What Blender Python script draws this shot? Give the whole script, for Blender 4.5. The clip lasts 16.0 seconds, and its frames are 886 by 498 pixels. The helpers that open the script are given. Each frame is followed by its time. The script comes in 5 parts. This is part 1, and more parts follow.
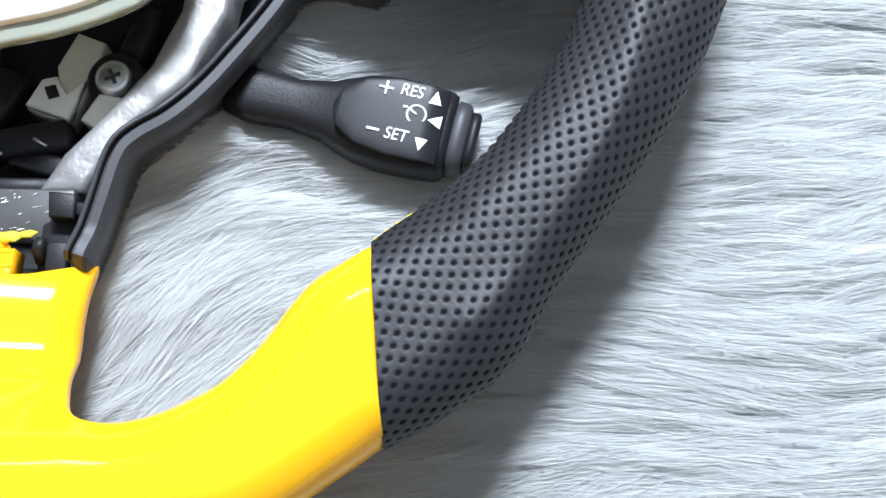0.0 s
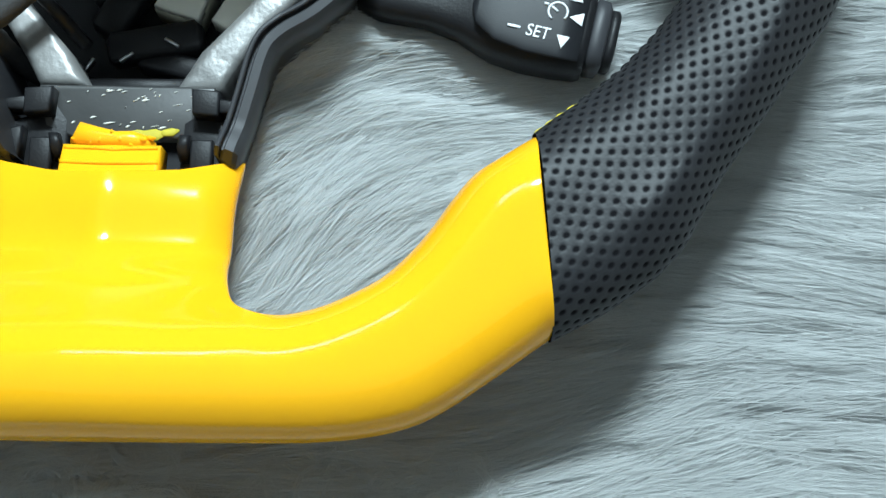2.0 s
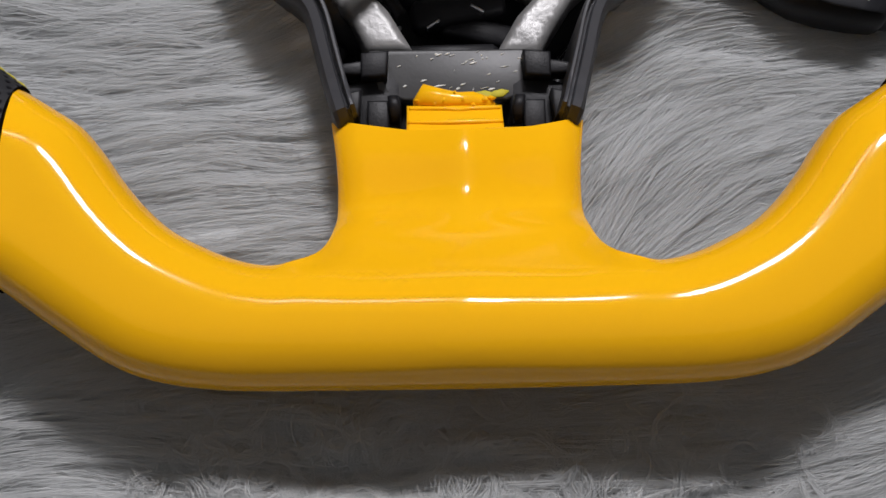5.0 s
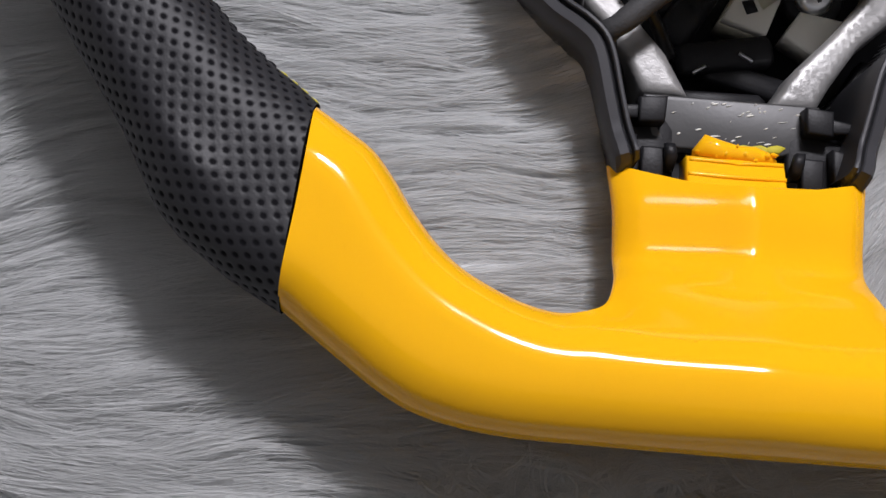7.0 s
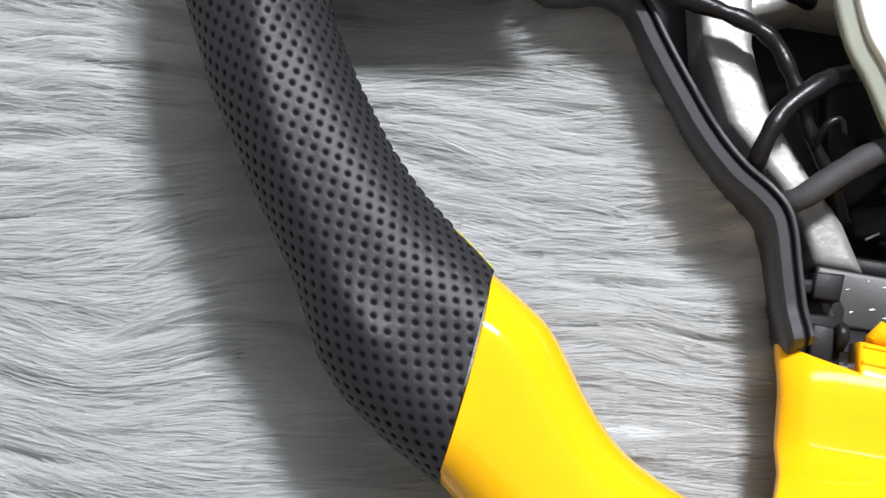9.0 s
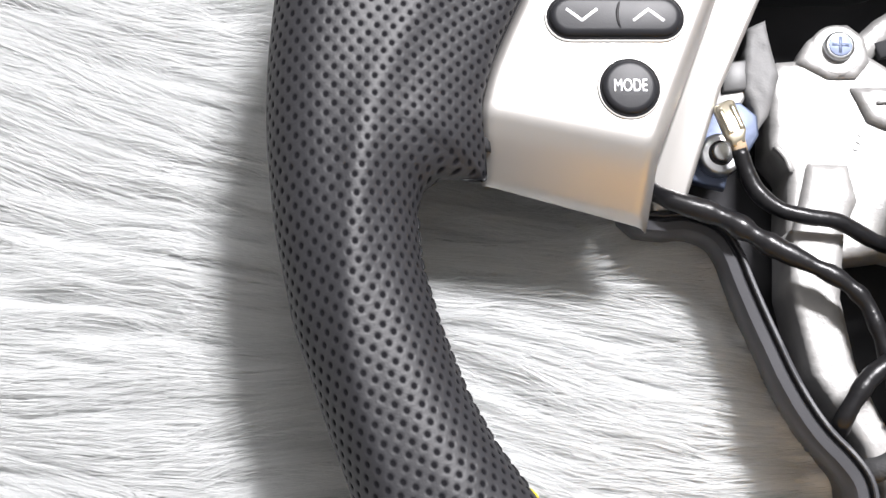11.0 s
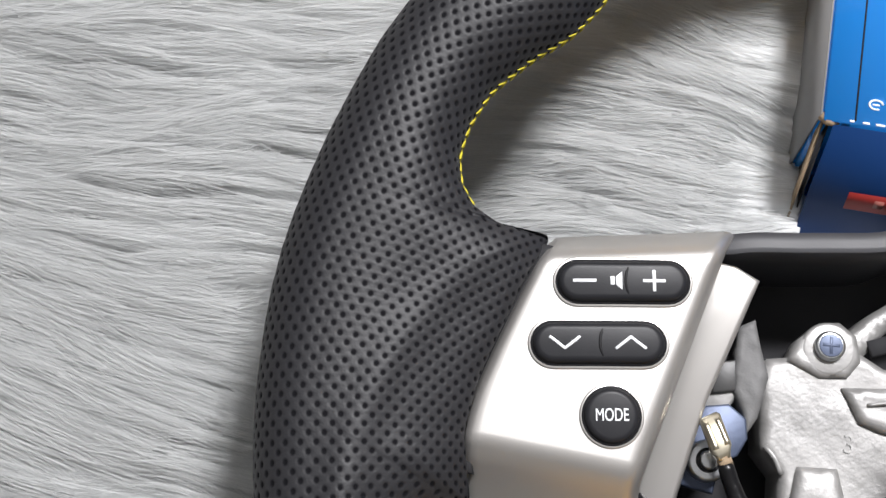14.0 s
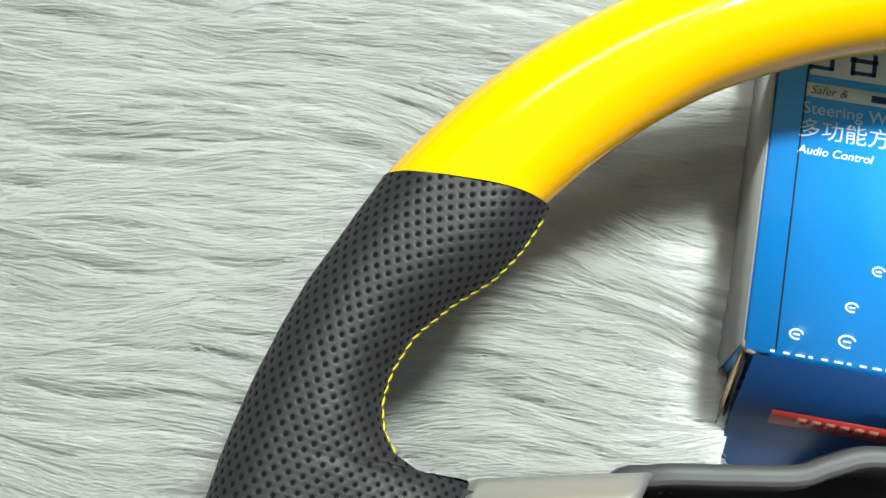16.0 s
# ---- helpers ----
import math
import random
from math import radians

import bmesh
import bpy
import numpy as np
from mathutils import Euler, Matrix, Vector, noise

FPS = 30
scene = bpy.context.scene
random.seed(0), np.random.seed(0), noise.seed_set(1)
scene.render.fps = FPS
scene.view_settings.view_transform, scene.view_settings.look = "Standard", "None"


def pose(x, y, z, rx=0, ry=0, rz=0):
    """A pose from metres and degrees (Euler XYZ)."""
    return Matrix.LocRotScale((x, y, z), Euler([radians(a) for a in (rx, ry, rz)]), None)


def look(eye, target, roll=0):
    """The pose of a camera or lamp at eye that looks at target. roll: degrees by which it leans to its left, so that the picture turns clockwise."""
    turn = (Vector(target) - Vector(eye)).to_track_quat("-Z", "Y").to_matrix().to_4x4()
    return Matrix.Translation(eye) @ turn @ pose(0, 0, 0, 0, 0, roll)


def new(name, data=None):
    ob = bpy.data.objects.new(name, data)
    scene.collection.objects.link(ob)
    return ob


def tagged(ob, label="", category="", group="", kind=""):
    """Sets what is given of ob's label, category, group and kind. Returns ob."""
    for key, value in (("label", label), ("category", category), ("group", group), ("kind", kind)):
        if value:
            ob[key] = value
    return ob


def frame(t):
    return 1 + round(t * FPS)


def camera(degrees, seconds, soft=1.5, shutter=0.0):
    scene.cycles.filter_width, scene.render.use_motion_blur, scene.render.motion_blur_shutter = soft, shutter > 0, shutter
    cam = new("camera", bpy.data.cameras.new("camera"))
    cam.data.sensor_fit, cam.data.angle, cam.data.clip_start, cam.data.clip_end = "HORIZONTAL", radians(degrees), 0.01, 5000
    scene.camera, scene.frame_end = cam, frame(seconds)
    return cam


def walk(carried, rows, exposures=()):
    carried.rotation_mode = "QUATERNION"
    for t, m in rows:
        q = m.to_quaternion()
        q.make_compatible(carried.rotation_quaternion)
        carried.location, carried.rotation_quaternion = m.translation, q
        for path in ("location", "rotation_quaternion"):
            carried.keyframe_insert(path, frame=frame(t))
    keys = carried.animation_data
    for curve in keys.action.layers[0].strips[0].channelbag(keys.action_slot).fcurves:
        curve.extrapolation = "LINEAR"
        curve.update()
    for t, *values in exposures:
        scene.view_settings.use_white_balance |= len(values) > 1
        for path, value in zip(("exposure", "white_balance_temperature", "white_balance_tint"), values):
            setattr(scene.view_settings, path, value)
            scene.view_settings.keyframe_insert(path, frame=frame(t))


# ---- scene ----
cam = camera(40.0, 16.0, soft=1.5)
PATH = [
    (0, pose(0.1109, -0.1661, 0.2687, 16.32, -1.26, 0.90)),
    (0.5, pose(0.1040, -0.1748, 0.2663, 15.47, -1.23, 1.14)),
    (1, pose(0.0962, -0.1759, 0.2649, 14.29, -0.97, 1.26)),
    (1.5, pose(0.0859, -0.1771, 0.2624, 13.54, -1.03, 1.10)),
    (2, pose(0.0746, -0.1780, 0.2621, 13.88, -1.22, 0.77)),
    (2.5, pose(0.0612, -0.1800, 0.2623, 13.81, -1.40, 0.08)),
    (3, pose(0.0453, -0.1793, 0.2625, 14.08, -0.95, -0.06)),
    (5.5, pose(-0.0281, -0.1935, 0.2644, 14.23, -1.87, -1.41)),
    (6, pose(-0.0444, -0.1908, 0.2617, 14.28, -2.44, -0.24)),
    (6.5, pose(-0.0602, -0.1878, 0.2597, 14.20, -2.11, 1.94)),
    (7, pose(-0.0721, -0.1807, 0.2573, 13.89, -1.69, 4.37)),
    (7.5, pose(-0.0810, -0.1742, 0.2559, 13.58, -0.96, 6.57)),
    (8, pose(-0.0919, -0.1648, 0.2549, 13.00, -1.16, 8.12)),
    (8.5, pose(-0.0973, -0.1538, 0.2572, 12.64, -0.74, 9.10)),
    (9, pose(-0.1027, -0.1413, 0.2595, 12.68, -0.42, 10.01)),
    (11.5, pose(-0.1232, -0.0927, 0.2706, 15.68, 0.69, 14.65)),
    (12, pose(-0.1254, -0.0855, 0.2751, 16.32, 0.94, 14.67)),
    (12.5, pose(-0.1282, -0.0758, 0.2804, 16.82, 1.40, 15.19)),
    (13, pose(-0.1266, -0.0662, 0.2830, 17.38, 1.85, 15.11)),
    (13.5, pose(-0.1260, -0.0558, 0.2848, 17.81, 2.09, 15.38)),
    (14, pose(-0.1204, -0.0400, 0.2890, 17.70, 2.51, 15.82)),
    (14.5, pose(-0.1209, -0.0246, 0.2964, 17.77, 2.57, 17.11)),
    (15, pose(-0.1223, -0.0112, 0.3039, 17.75, 2.84, 17.62)),
    (15.5, pose(-0.1236, 0.0165, 0.3101, 16.20, 2.42, 16.79)),
    (16, pose(-0.1185, 0.0215, 0.3128, 17.26, 2.16, 15.93)),
]
EXPOSURE = [
    (0.0, 0.48, 5640, 8),
    (0.5, 0.40, 5350, -10),
    (1.0, 0.08, 5320, -12),
    (1.5, -0.08, 5280, -10),
    (2.0, -0.12, 5410, -7.5),
    (2.5, -0.15, 5590, -3.5),
    (3.0, -0.41, 5800, 1),
    (5.5, -1.02, 6400, 17),
    (6.5, -0.94, 6360, 17.5),
    (7.0, -0.78, 6300, 18),
    (7.5, -0.56, 6240, 18),
    (8.0, -0.28, 6150, 15),
    (8.5, -0.02, 6080, 13),
    (9.0, 0.04, 6230, 11.5),
    (11.5, 0.78, 6450, 14),
    (12.0, 0.42, 6450, 14),
    (12.5, 0.23, 6450, 14),
    (13.5, -0.07, 6450, 12.5),
    (14.5, -0.18, 6450, 13),
    (15.0, -0.08, 6520, 5),
    (15.5, 0.09, 6620, -4),
    (16.0, 0.06, 6590, -5),
]
walk(cam, PATH, EXPOSURE)

# ---------------------------------------------------------------- light
world = bpy.data.worlds.new("room_air")
world.use_nodes = True
world.node_tree.nodes["Background"].inputs[0].default_value = (0.9, 0.95, 1.0, 1)
world.node_tree.nodes["Background"].inputs[1].default_value = 0.25
scene.world = world


def area_lamp(name, at, aim, size, watts, colour=(1, 0.97, 0.93)):
    data = bpy.data.lights.new(name, "AREA")
    data.shape, data.size, data.energy, data.color = "DISK", size, watts, colour
    lamp = new(name, data)
    lamp.matrix_world = look(at, aim)
    return lamp


tube_lamp = bpy.data.lights.new("tube_lamp", "AREA")
tube_lamp.shape, tube_lamp.size, tube_lamp.size_y, tube_lamp.energy, tube_lamp.color = "RECTANGLE", 0.26, 0.12, 37.0, (1, 1, 1)
new("tube_lamp", tube_lamp).matrix_world = look((0.15, 0.63, 1.2), (0, -0.02, 0))
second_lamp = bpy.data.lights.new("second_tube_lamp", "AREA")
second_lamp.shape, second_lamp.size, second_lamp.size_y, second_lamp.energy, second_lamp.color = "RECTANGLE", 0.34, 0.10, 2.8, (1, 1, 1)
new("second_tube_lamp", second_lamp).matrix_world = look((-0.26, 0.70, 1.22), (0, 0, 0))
# added fill below the ceiling, not a known lamp, to lift the shadows
area_lamp("ceiling_fill", (0, 0, 2.38), (0, 0, 0), 3.9, 14.0, (1, 1, 1))


# ---------------------------------------------------------------- materials
def material(name, colour, rough=0.5, metal=0.0, vary=0.0, scale=60.0, bump=0.0, bump_scale=300.0, coat=0.0, dist=0.0003):
    """A surface with stains at one scale and grain at a finer one."""
    m = bpy.data.materials.new(name)
    m.use_nodes = True
    nt = m.node_tree
    b = nt.nodes["Principled BSDF"]
    b.inputs["Base Color"].default_value = (*colour, 1)
    b.inputs["Roughness"].default_value = rough
    b.inputs["Metallic"].default_value = metal
    b.inputs["Coat Weight"].default_value = coat
    b.inputs["Coat Roughness"].default_value = 0.03
    co = nt.nodes.new("ShaderNodeTexCoord")
    if vary:
        n = nt.nodes.new("ShaderNodeTexNoise")
        n.inputs["Scale"].default_value, n.inputs["Detail"].default_value = scale, 6
        nt.links.new(co.outputs["Object"], n.inputs["Vector"])
        mix = nt.nodes.new("ShaderNodeMix")
        mix.data_type = "RGBA"
        mix.inputs["A"].default_value = (*[c * (1 - vary) for c in colour], 1)
        mix.inputs["B"].default_value = (*[min(1, c * (1 + vary)) for c in colour], 1)
        nt.links.new(n.outputs["Fac"], mix.inputs["Factor"])
        nt.links.new(mix.outputs["Result"], b.inputs["Base Color"])
        r = nt.nodes.new("ShaderNodeMapRange")
        r.inputs["To Min"].default_value, r.inputs["To Max"].default_value = rough * (1 - vary * 0.6), min(1, rough * (1 + vary * 0.6))
        nt.links.new(n.outputs["Fac"], r.inputs["Value"])
        nt.links.new(r.outputs["Result"], b.inputs["Roughness"])
    if bump:
        n2 = nt.nodes.new("ShaderNodeTexNoise")
        n2.inputs["Scale"].default_value, n2.inputs["Detail"].default_value = bump_scale, 5
        nt.links.new(co.outputs["Object"], n2.inputs["Vector"])
        bp = nt.nodes.new("ShaderNodeBump")
        bp.inputs["Strength"].default_value, bp.inputs["Distance"].default_value = bump, dist
        nt.links.new(n2.outputs["Fac"], bp.inputs["Height"])
        nt.links.new(bp.outputs["Normal"], b.inputs["Normal"])
    return m


M_YELLOW = material("yellow_lacquer", (0.90, 0.455, 0.003), 0.09, vary=0.03, scale=25, bump=0.02, bump_scale=120)
M_YELLOW.node_tree.nodes["Principled BSDF"].inputs["Specular IOR Level"].default_value = 0.26
M_YTHREAD = material("yellow_thread", (0.50, 0.43, 0.025), 0.7, vary=0.2, scale=900)
M_BLACK = material("black_plastic", (0.011, 0.011, 0.0125), 0.46, vary=0.25, scale=90, bump=0.25, bump_scale=1400)
M_GREY = material("charcoal_plastic", (0.038, 0.0385, 0.043), 0.45, vary=0.15, scale=70, bump=0.12, bump_scale=1800)
M_GREY.node_tree.nodes["Principled BSDF"].inputs["Specular IOR Level"].default_value = 0.28
M_SILVER = material("silver_paint", (0.50, 0.487, 0.468), 0.37, metal=0.75, vary=0.04, scale=60, bump=0.08, bump_scale=3500)
M_CAST = material("cast_aluminium", (0.28, 0.276, 0.27), 0.44, metal=0.35, vary=0.75, scale=48, bump=0.45, bump_scale=700, dist=0.00025)
M_STEEL = material("zinc_steel", (0.62, 0.64, 0.66), 0.3, metal=1.0, vary=0.2, scale=300, bump=0.2, bump_scale=900)
M_BLUEZINC = material("blue_passivated_steel", (0.075, 0.095, 0.15), 0.45, metal=0.4, vary=0.25, scale=200, bump=0.2, bump_scale=700)
M_DULL = material("grey_bracket", (0.05, 0.05, 0.05), 0.45, metal=0.2, vary=0.25, scale=110, bump=0.12, bump_scale=900)
M_TAPE = material("grey_cloth_tape", (0.14, 0.14, 0.14), 0.65, vary=0.15, scale=200, bump=0.3, bump_scale=1500)
M_BRASS = material("brass_plate", (0.62, 0.57, 0.45), 0.3, metal=0.9, vary=0.15, scale=300)
M_WHITE = material("white_nylon", (0.75, 0.74, 0.68), 0.45, vary=0.06, scale=80)
M_CREAM = material("cream_nylon", (0.62, 0.60, 0.48), 0.5, vary=0.1, scale=80)
M_PAD = material("white_film", (0.82, 0.84, 0.80), 0.3, vary=0.04, scale=40)
M_PADEDGE = material("pale_clear_edge", (0.62, 0.65, 0.54), 0.15, vary=0.08, scale=60)
M_PADEDGE.node_tree.nodes["Principled BSDF"].inputs["Transmission Weight"].default_value = 0.6
M_CABLE = material("black_cable_sleeve", (0.008, 0.008, 0.009), 0.32, vary=0.35, scale=150, bump=0.5, bump_scale=500)
M_CABLE.node_tree.nodes["Principled BSDF"].inputs["Specular IOR Level"].default_value = 0.3
M_BLACK.node_tree.nodes["Principled BSDF"].inputs["Specular IOR Level"].default_value = 0.22
M_SLEEVE = material("grey_cloth_sleeve", (0.032, 0.032, 0.033), 0.7, vary=0.3, scale=260, bump=0.6, bump_scale=1400)
# matt black of real parts, and of the shade sheet in the carton's opening
M_DEEP = material("matt_black_and_shade", (0.024, 0.024, 0.026), 0.7, vary=0.3, scale=80)
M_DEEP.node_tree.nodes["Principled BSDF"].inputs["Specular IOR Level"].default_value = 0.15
M_BUTTON = material("button_rubber", (0.016, 0.0165, 0.019), 0.40, vary=0.12, scale=200, bump=0.1, bump_scale=2500)
M_BUTTON.node_tree.nodes["Principled BSDF"].inputs["Specular IOR Level"].default_value = 0.2
M_MARK = material("white_print", (0.78, 0.80, 0.82), 0.5)
M_BOX = material("blue_card", (0.02, 0.27, 0.82), 0.22, vary=0.1, scale=12, bump=0.05, bump_scale=60, coat=0.4)
M_BOXDARK = material("navy_card", (0.007, 0.040, 0.15), 0.45, vary=0.12, scale=14)
M_BOXDARK.node_tree.nodes["Principled BSDF"].inputs["Specular IOR Level"].default_value = 0.25
M_RED = material("red_print", (0.30, 0.022, 0.018), 0.5, vary=0.1, scale=60)
M_PINK = material("faded_print", (0.34, 0.12, 0.10), 0.4, vary=0.1, scale=90)
M_CARD = material("raw_cardboard", (0.30, 0.22, 0.14), 0.8, vary=0.2, scale=120)
M_WALL = material("wall_paint", (0.5, 0.5, 0.49), 0.8, vary=0.03, scale=3)
M_FLOOR = material("floor_boards", (0.35, 0.30, 0.25), 0.6, vary=0.15, scale=4)


def leather():
    m = material("perforated_leather", (0.026, 0.026, 0.030), 0.54, vary=0.12, scale=45)
    nt = m.node_tree
    b = nt.nodes["Principled BSDF"]
    b.inputs["Specular IOR Level"].default_value = 0.4
    uv = nt.nodes.new("ShaderNodeUVMap")
    uv.uv_map = "hide"
    best = None
    for off in (0.0, 0.5):
        add = nt.nodes.new("ShaderNodeVectorMath")
        add.operation = "ADD"
        add.inputs[1].default_value = (off, off, 0)
        fr = nt.nodes.new("ShaderNodeVectorMath")
        fr.operation = "FRACTION"
        sub = nt.nodes.new("ShaderNodeVectorMath")
        sub.operation = "SUBTRACT"
        sub.inputs[1].default_value = (0.5, 0.5, 0)
        ln = nt.nodes.new("ShaderNodeVectorMath")
        ln.operation = "LENGTH"
        nt.links.new(uv.outputs["UV"], add.inputs[0])
        nt.links.new(add.outputs[0], fr.inputs[0])
        nt.links.new(fr.outputs[0], sub.inputs[0])
        nt.links.new(sub.outputs[0], ln.inputs[0])
        if best is None:
            best = ln.outputs["Value"]
        else:
            mn = nt.nodes.new("ShaderNodeMath")
            mn.operation = "MINIMUM"
            nt.links.new(best, mn.inputs[0])
            nt.links.new(ln.outputs["Value"], mn.inputs[1])
            best = mn.outputs[0]
    hole = nt.nodes.new("ShaderNodeMapRange")
    hole.interpolation_type = "SMOOTHSTEP"
    hole.inputs["From Min"].default_value, hole.inputs["From Max"].default_value = 0.10, 0.27
    nt.links.new(best, hole.inputs["Value"])
    co = nt.nodes.new("ShaderNodeTexCoord")
    grain = nt.nodes.new("ShaderNodeTexVoronoi")
    grain.inputs["Scale"].default_value = 1600
    nt.links.new(co.outputs["Object"], grain.inputs["Vector"])
    hgt = nt.nodes.new("ShaderNodeMath")
    hgt.operation = "MULTIPLY_ADD"
    hgt.inputs[1].default_value = 0.10
    nt.links.new(grain.outputs["Distance"], hgt.inputs[0])
    hgt.inputs[2].default_value = 0.0
    bp = nt.nodes.new("ShaderNodeBump")
    bp.inputs["Strength"].default_value, bp.inputs["Distance"].default_value = 0.5, 0.0006
    nt.links.new(hgt.outputs[0], bp.inputs["Height"])
    nt.links.new(bp.outputs["Normal"], b.inputs["Normal"])
    mix = nt.nodes.new("ShaderNodeMix")
    mix.data_type = "RGBA"
    mix.inputs["A"].default_value = (0.0095, 0.0095, 0.011, 1)
    mix.inputs["B"].default_value = (0.0185, 0.0188, 0.0215, 1)
    nt.links.new(hole.outputs["Result"], mix.inputs["Factor"])
    nt.links.new(mix.outputs["Result"], b.inputs["Base Color"])
    gloss = nt.nodes.new("ShaderNodeMath")
    gloss.operation = "MULTIPLY"
    gloss.inputs[1].default_value = 0.4
    nt.links.new(hole.outputs["Result"], gloss.inputs[0])
    nt.links.new(gloss.outputs[0], b.inputs["Specular IOR Level"])
    return m


M_LEATHER = leather()


def fur_material(name, islands):
    m = bpy.data.materials.new(name)
    m.use_nodes = True
    nt = m.node_tree
    b = nt.nodes["Principled BSDF"]
    b.inputs["Roughness"].default_value = 0.7
    b.inputs["Specular IOR Level"].default_value = 0.25
    mix = nt.nodes.new("ShaderNodeMix")
    mix.data_type = "RGBA"
    mix.inputs["A"].default_value = (0.60, 0.61, 0.61, 1) if islands else (0.50, 0.51, 0.51, 1)
    mix.inputs["B"].default_value = (0.71, 0.72, 0.715, 1) if islands else (0.62, 0.63, 0.63, 1)
    if islands:
        geo = nt.nodes.new("ShaderNodeNewGeometry")
        nt.links.new(geo.outputs["Random Per Island"], mix.inputs["Factor"])
    else:
        co = nt.nodes.new("ShaderNodeTexCoord")
        mp = nt.nodes.new("ShaderNodeMapping")
        mp.inputs["Scale"].default_value = (40, 700, 40)
        n = nt.nodes.new("ShaderNodeTexNoise")
        n.inputs["Scale"].default_value, n.inputs["Detail"].default_value, n.inputs["Distortion"].default_value = 1.0, 5, 0.6
        nt.links.new(co.outputs["Object"], mp.inputs["Vector"])
        nt.links.new(mp.outputs["Vector"], n.inputs["Vector"])
        nt.links.new(n.outputs["Fac"], mix.inputs["Factor"])
    nt.links.new(mix.outputs["Result"], b.inputs["Base Color"])
    tr = nt.nodes.new("ShaderNodeBsdfTranslucent")
    nt.links.new(mix.outputs["Result"], tr.inputs["Color"])
    ms = nt.nodes.new("ShaderNodeMixShader")
    ms.inputs[0].default_value = 0.5 if islands else 0.0
    nt.links.new(b.outputs[0], ms.inputs[1])
    nt.links.new(tr.outputs[0], ms.inputs[2])
    nt.links.new(ms.outputs[0], nt.nodes["Material Output"].inputs["Surface"])
    return m


M_FUR = fur_material("pale_long_fur", True)
M_FURBASE = fur_material("matted_underfur", False)


# ---------------------------------------------------------------- helpers for shapes
MM = 0.001


def mesh_from(name, verts, faces, smooth=True):
    me = bpy.data.meshes.new(name)
    me.from_pydata([tuple(v) for v in verts], [], [tuple(f) for f in faces])
    if smooth:
        me.polygons.foreach_set("use_smooth", [True] * len(me.polygons))
    me.update()
    return me


def part(name, source, mat, parent=None, label="", smooth=True):
    """Link a bmesh or a mesh as one object under its thing."""
    if isinstance(source, bmesh.types.BMesh):
        me = bpy.data.meshes.new(name)
        source.to_mesh(me)
        source.free()
        if smooth:
            me.polygons.foreach_set("use_smooth", [True] * len(me.polygons))
    else:
        me = source
    me.materials.clear()
    me.materials.append(mat)
    ob = new(name, me)
    ob.parent = parent
    if label:
        ob["label"] = label
    return ob


def spline(pts, step):
    """Catmull-Rom through points of any dimension, about step apart."""
    p = np.array(pts, float)
    q = np.vstack([2 * p[0] - p[1], p, 2 * p[-1] - p[-2]])
    out = []
    for i in range(1, len(q) - 2):
        n = max(1, int(round(np.linalg.norm(q[i + 1] - q[i]) / step)))
        for k in range(n):
            u = k / n
            a, b, c, d = q[i - 1 : i + 3]
            out.append(0.5 * (2 * b + (c - a) * u + (2 * a - 5 * b + 4 * c - d) * u * u + (3 * b - a - 3 * c + d) * u**3))
    out.append(p[-1])
    return np.array(out)


def tube(pts, radius, sides=12, step=2.0, flat=1.0, lumps=0.0):
    """A smooth round bar through points in millimetres."""
    c = spline(pts, step)
    rad = np.full(len(c), float(radius)) if np.isscalar(radius) else np.interp(np.linspace(0, 1, len(c)), np.linspace(0, 1, len(radius)), radius)
    verts, faces = [], []
    up = Vector((0, 0, 1))
    for i in range(len(c)):
        tan = Vector(c[min(i + 1, len(c) - 1)] - c[max(i - 1, 0)]).normalized()
        side = tan.cross(up)
        side = side.normalized() if side.length > 1e-4 else Vector((1, 0, 0))
        top = side.cross(tan)
        r = rad[i] * (1 + lumps * noise.noise(Vector(c[i]) * 0.25))
        for k in range(sides):
            a = 2 * math.pi * k / sides
            verts.append((Vector(c[i]) + side * (math.cos(a) * r) + top * (math.sin(a) * r * flat)) * MM)
    for i in range(len(c) - 1):
        for k in range(sides):
            k2 = (k + 1) % sides
            faces.append((i * sides + k, i * sides + k2, (i + 1) * sides + k2, (i + 1) * sides + k))
    faces.append(tuple(range(sides))[::-1])
    faces.append(tuple((len(c) - 1) * sides + k for k in range(sides)))
    return mesh_from("tube", verts, faces)


def slab(outline, z0, z1, bevel=0.6, segments=2, lift=None):
    """A plate with rounded edges from an outline in millimetres; lift(x, y) adds height."""
    bm = bmesh.new()
    vs = [bm.verts.new((x * MM, y * MM, z0 * MM)) for x, y in outline]
    f = bm.faces.new(vs)
    f.normal_update()
    if f.normal.z < 0:
        bmesh.ops.reverse_faces(bm, faces=[f])
    r = bmesh.ops.extrude_face_region(bm, geom=[f])
    top = [v for v in r["geom"] if isinstance(v, bmesh.types.BMVert)]
    for v in top:
        v.co.z = z1 * MM
    bmesh.ops.recalc_face_normals(bm, faces=bm.faces)
    if bevel:
        edges = [e for e in bm.edges if all(v in top for v in e.verts)]
        bmesh.ops.bevel(bm, geom=edges, offset=bevel * MM, segments=segments, affect="EDGES", profile=0.5)
    if lift:
        for v in bm.verts:
            v.co.z += lift(v.co.x / MM, v.co.y / MM) * MM
    return bm


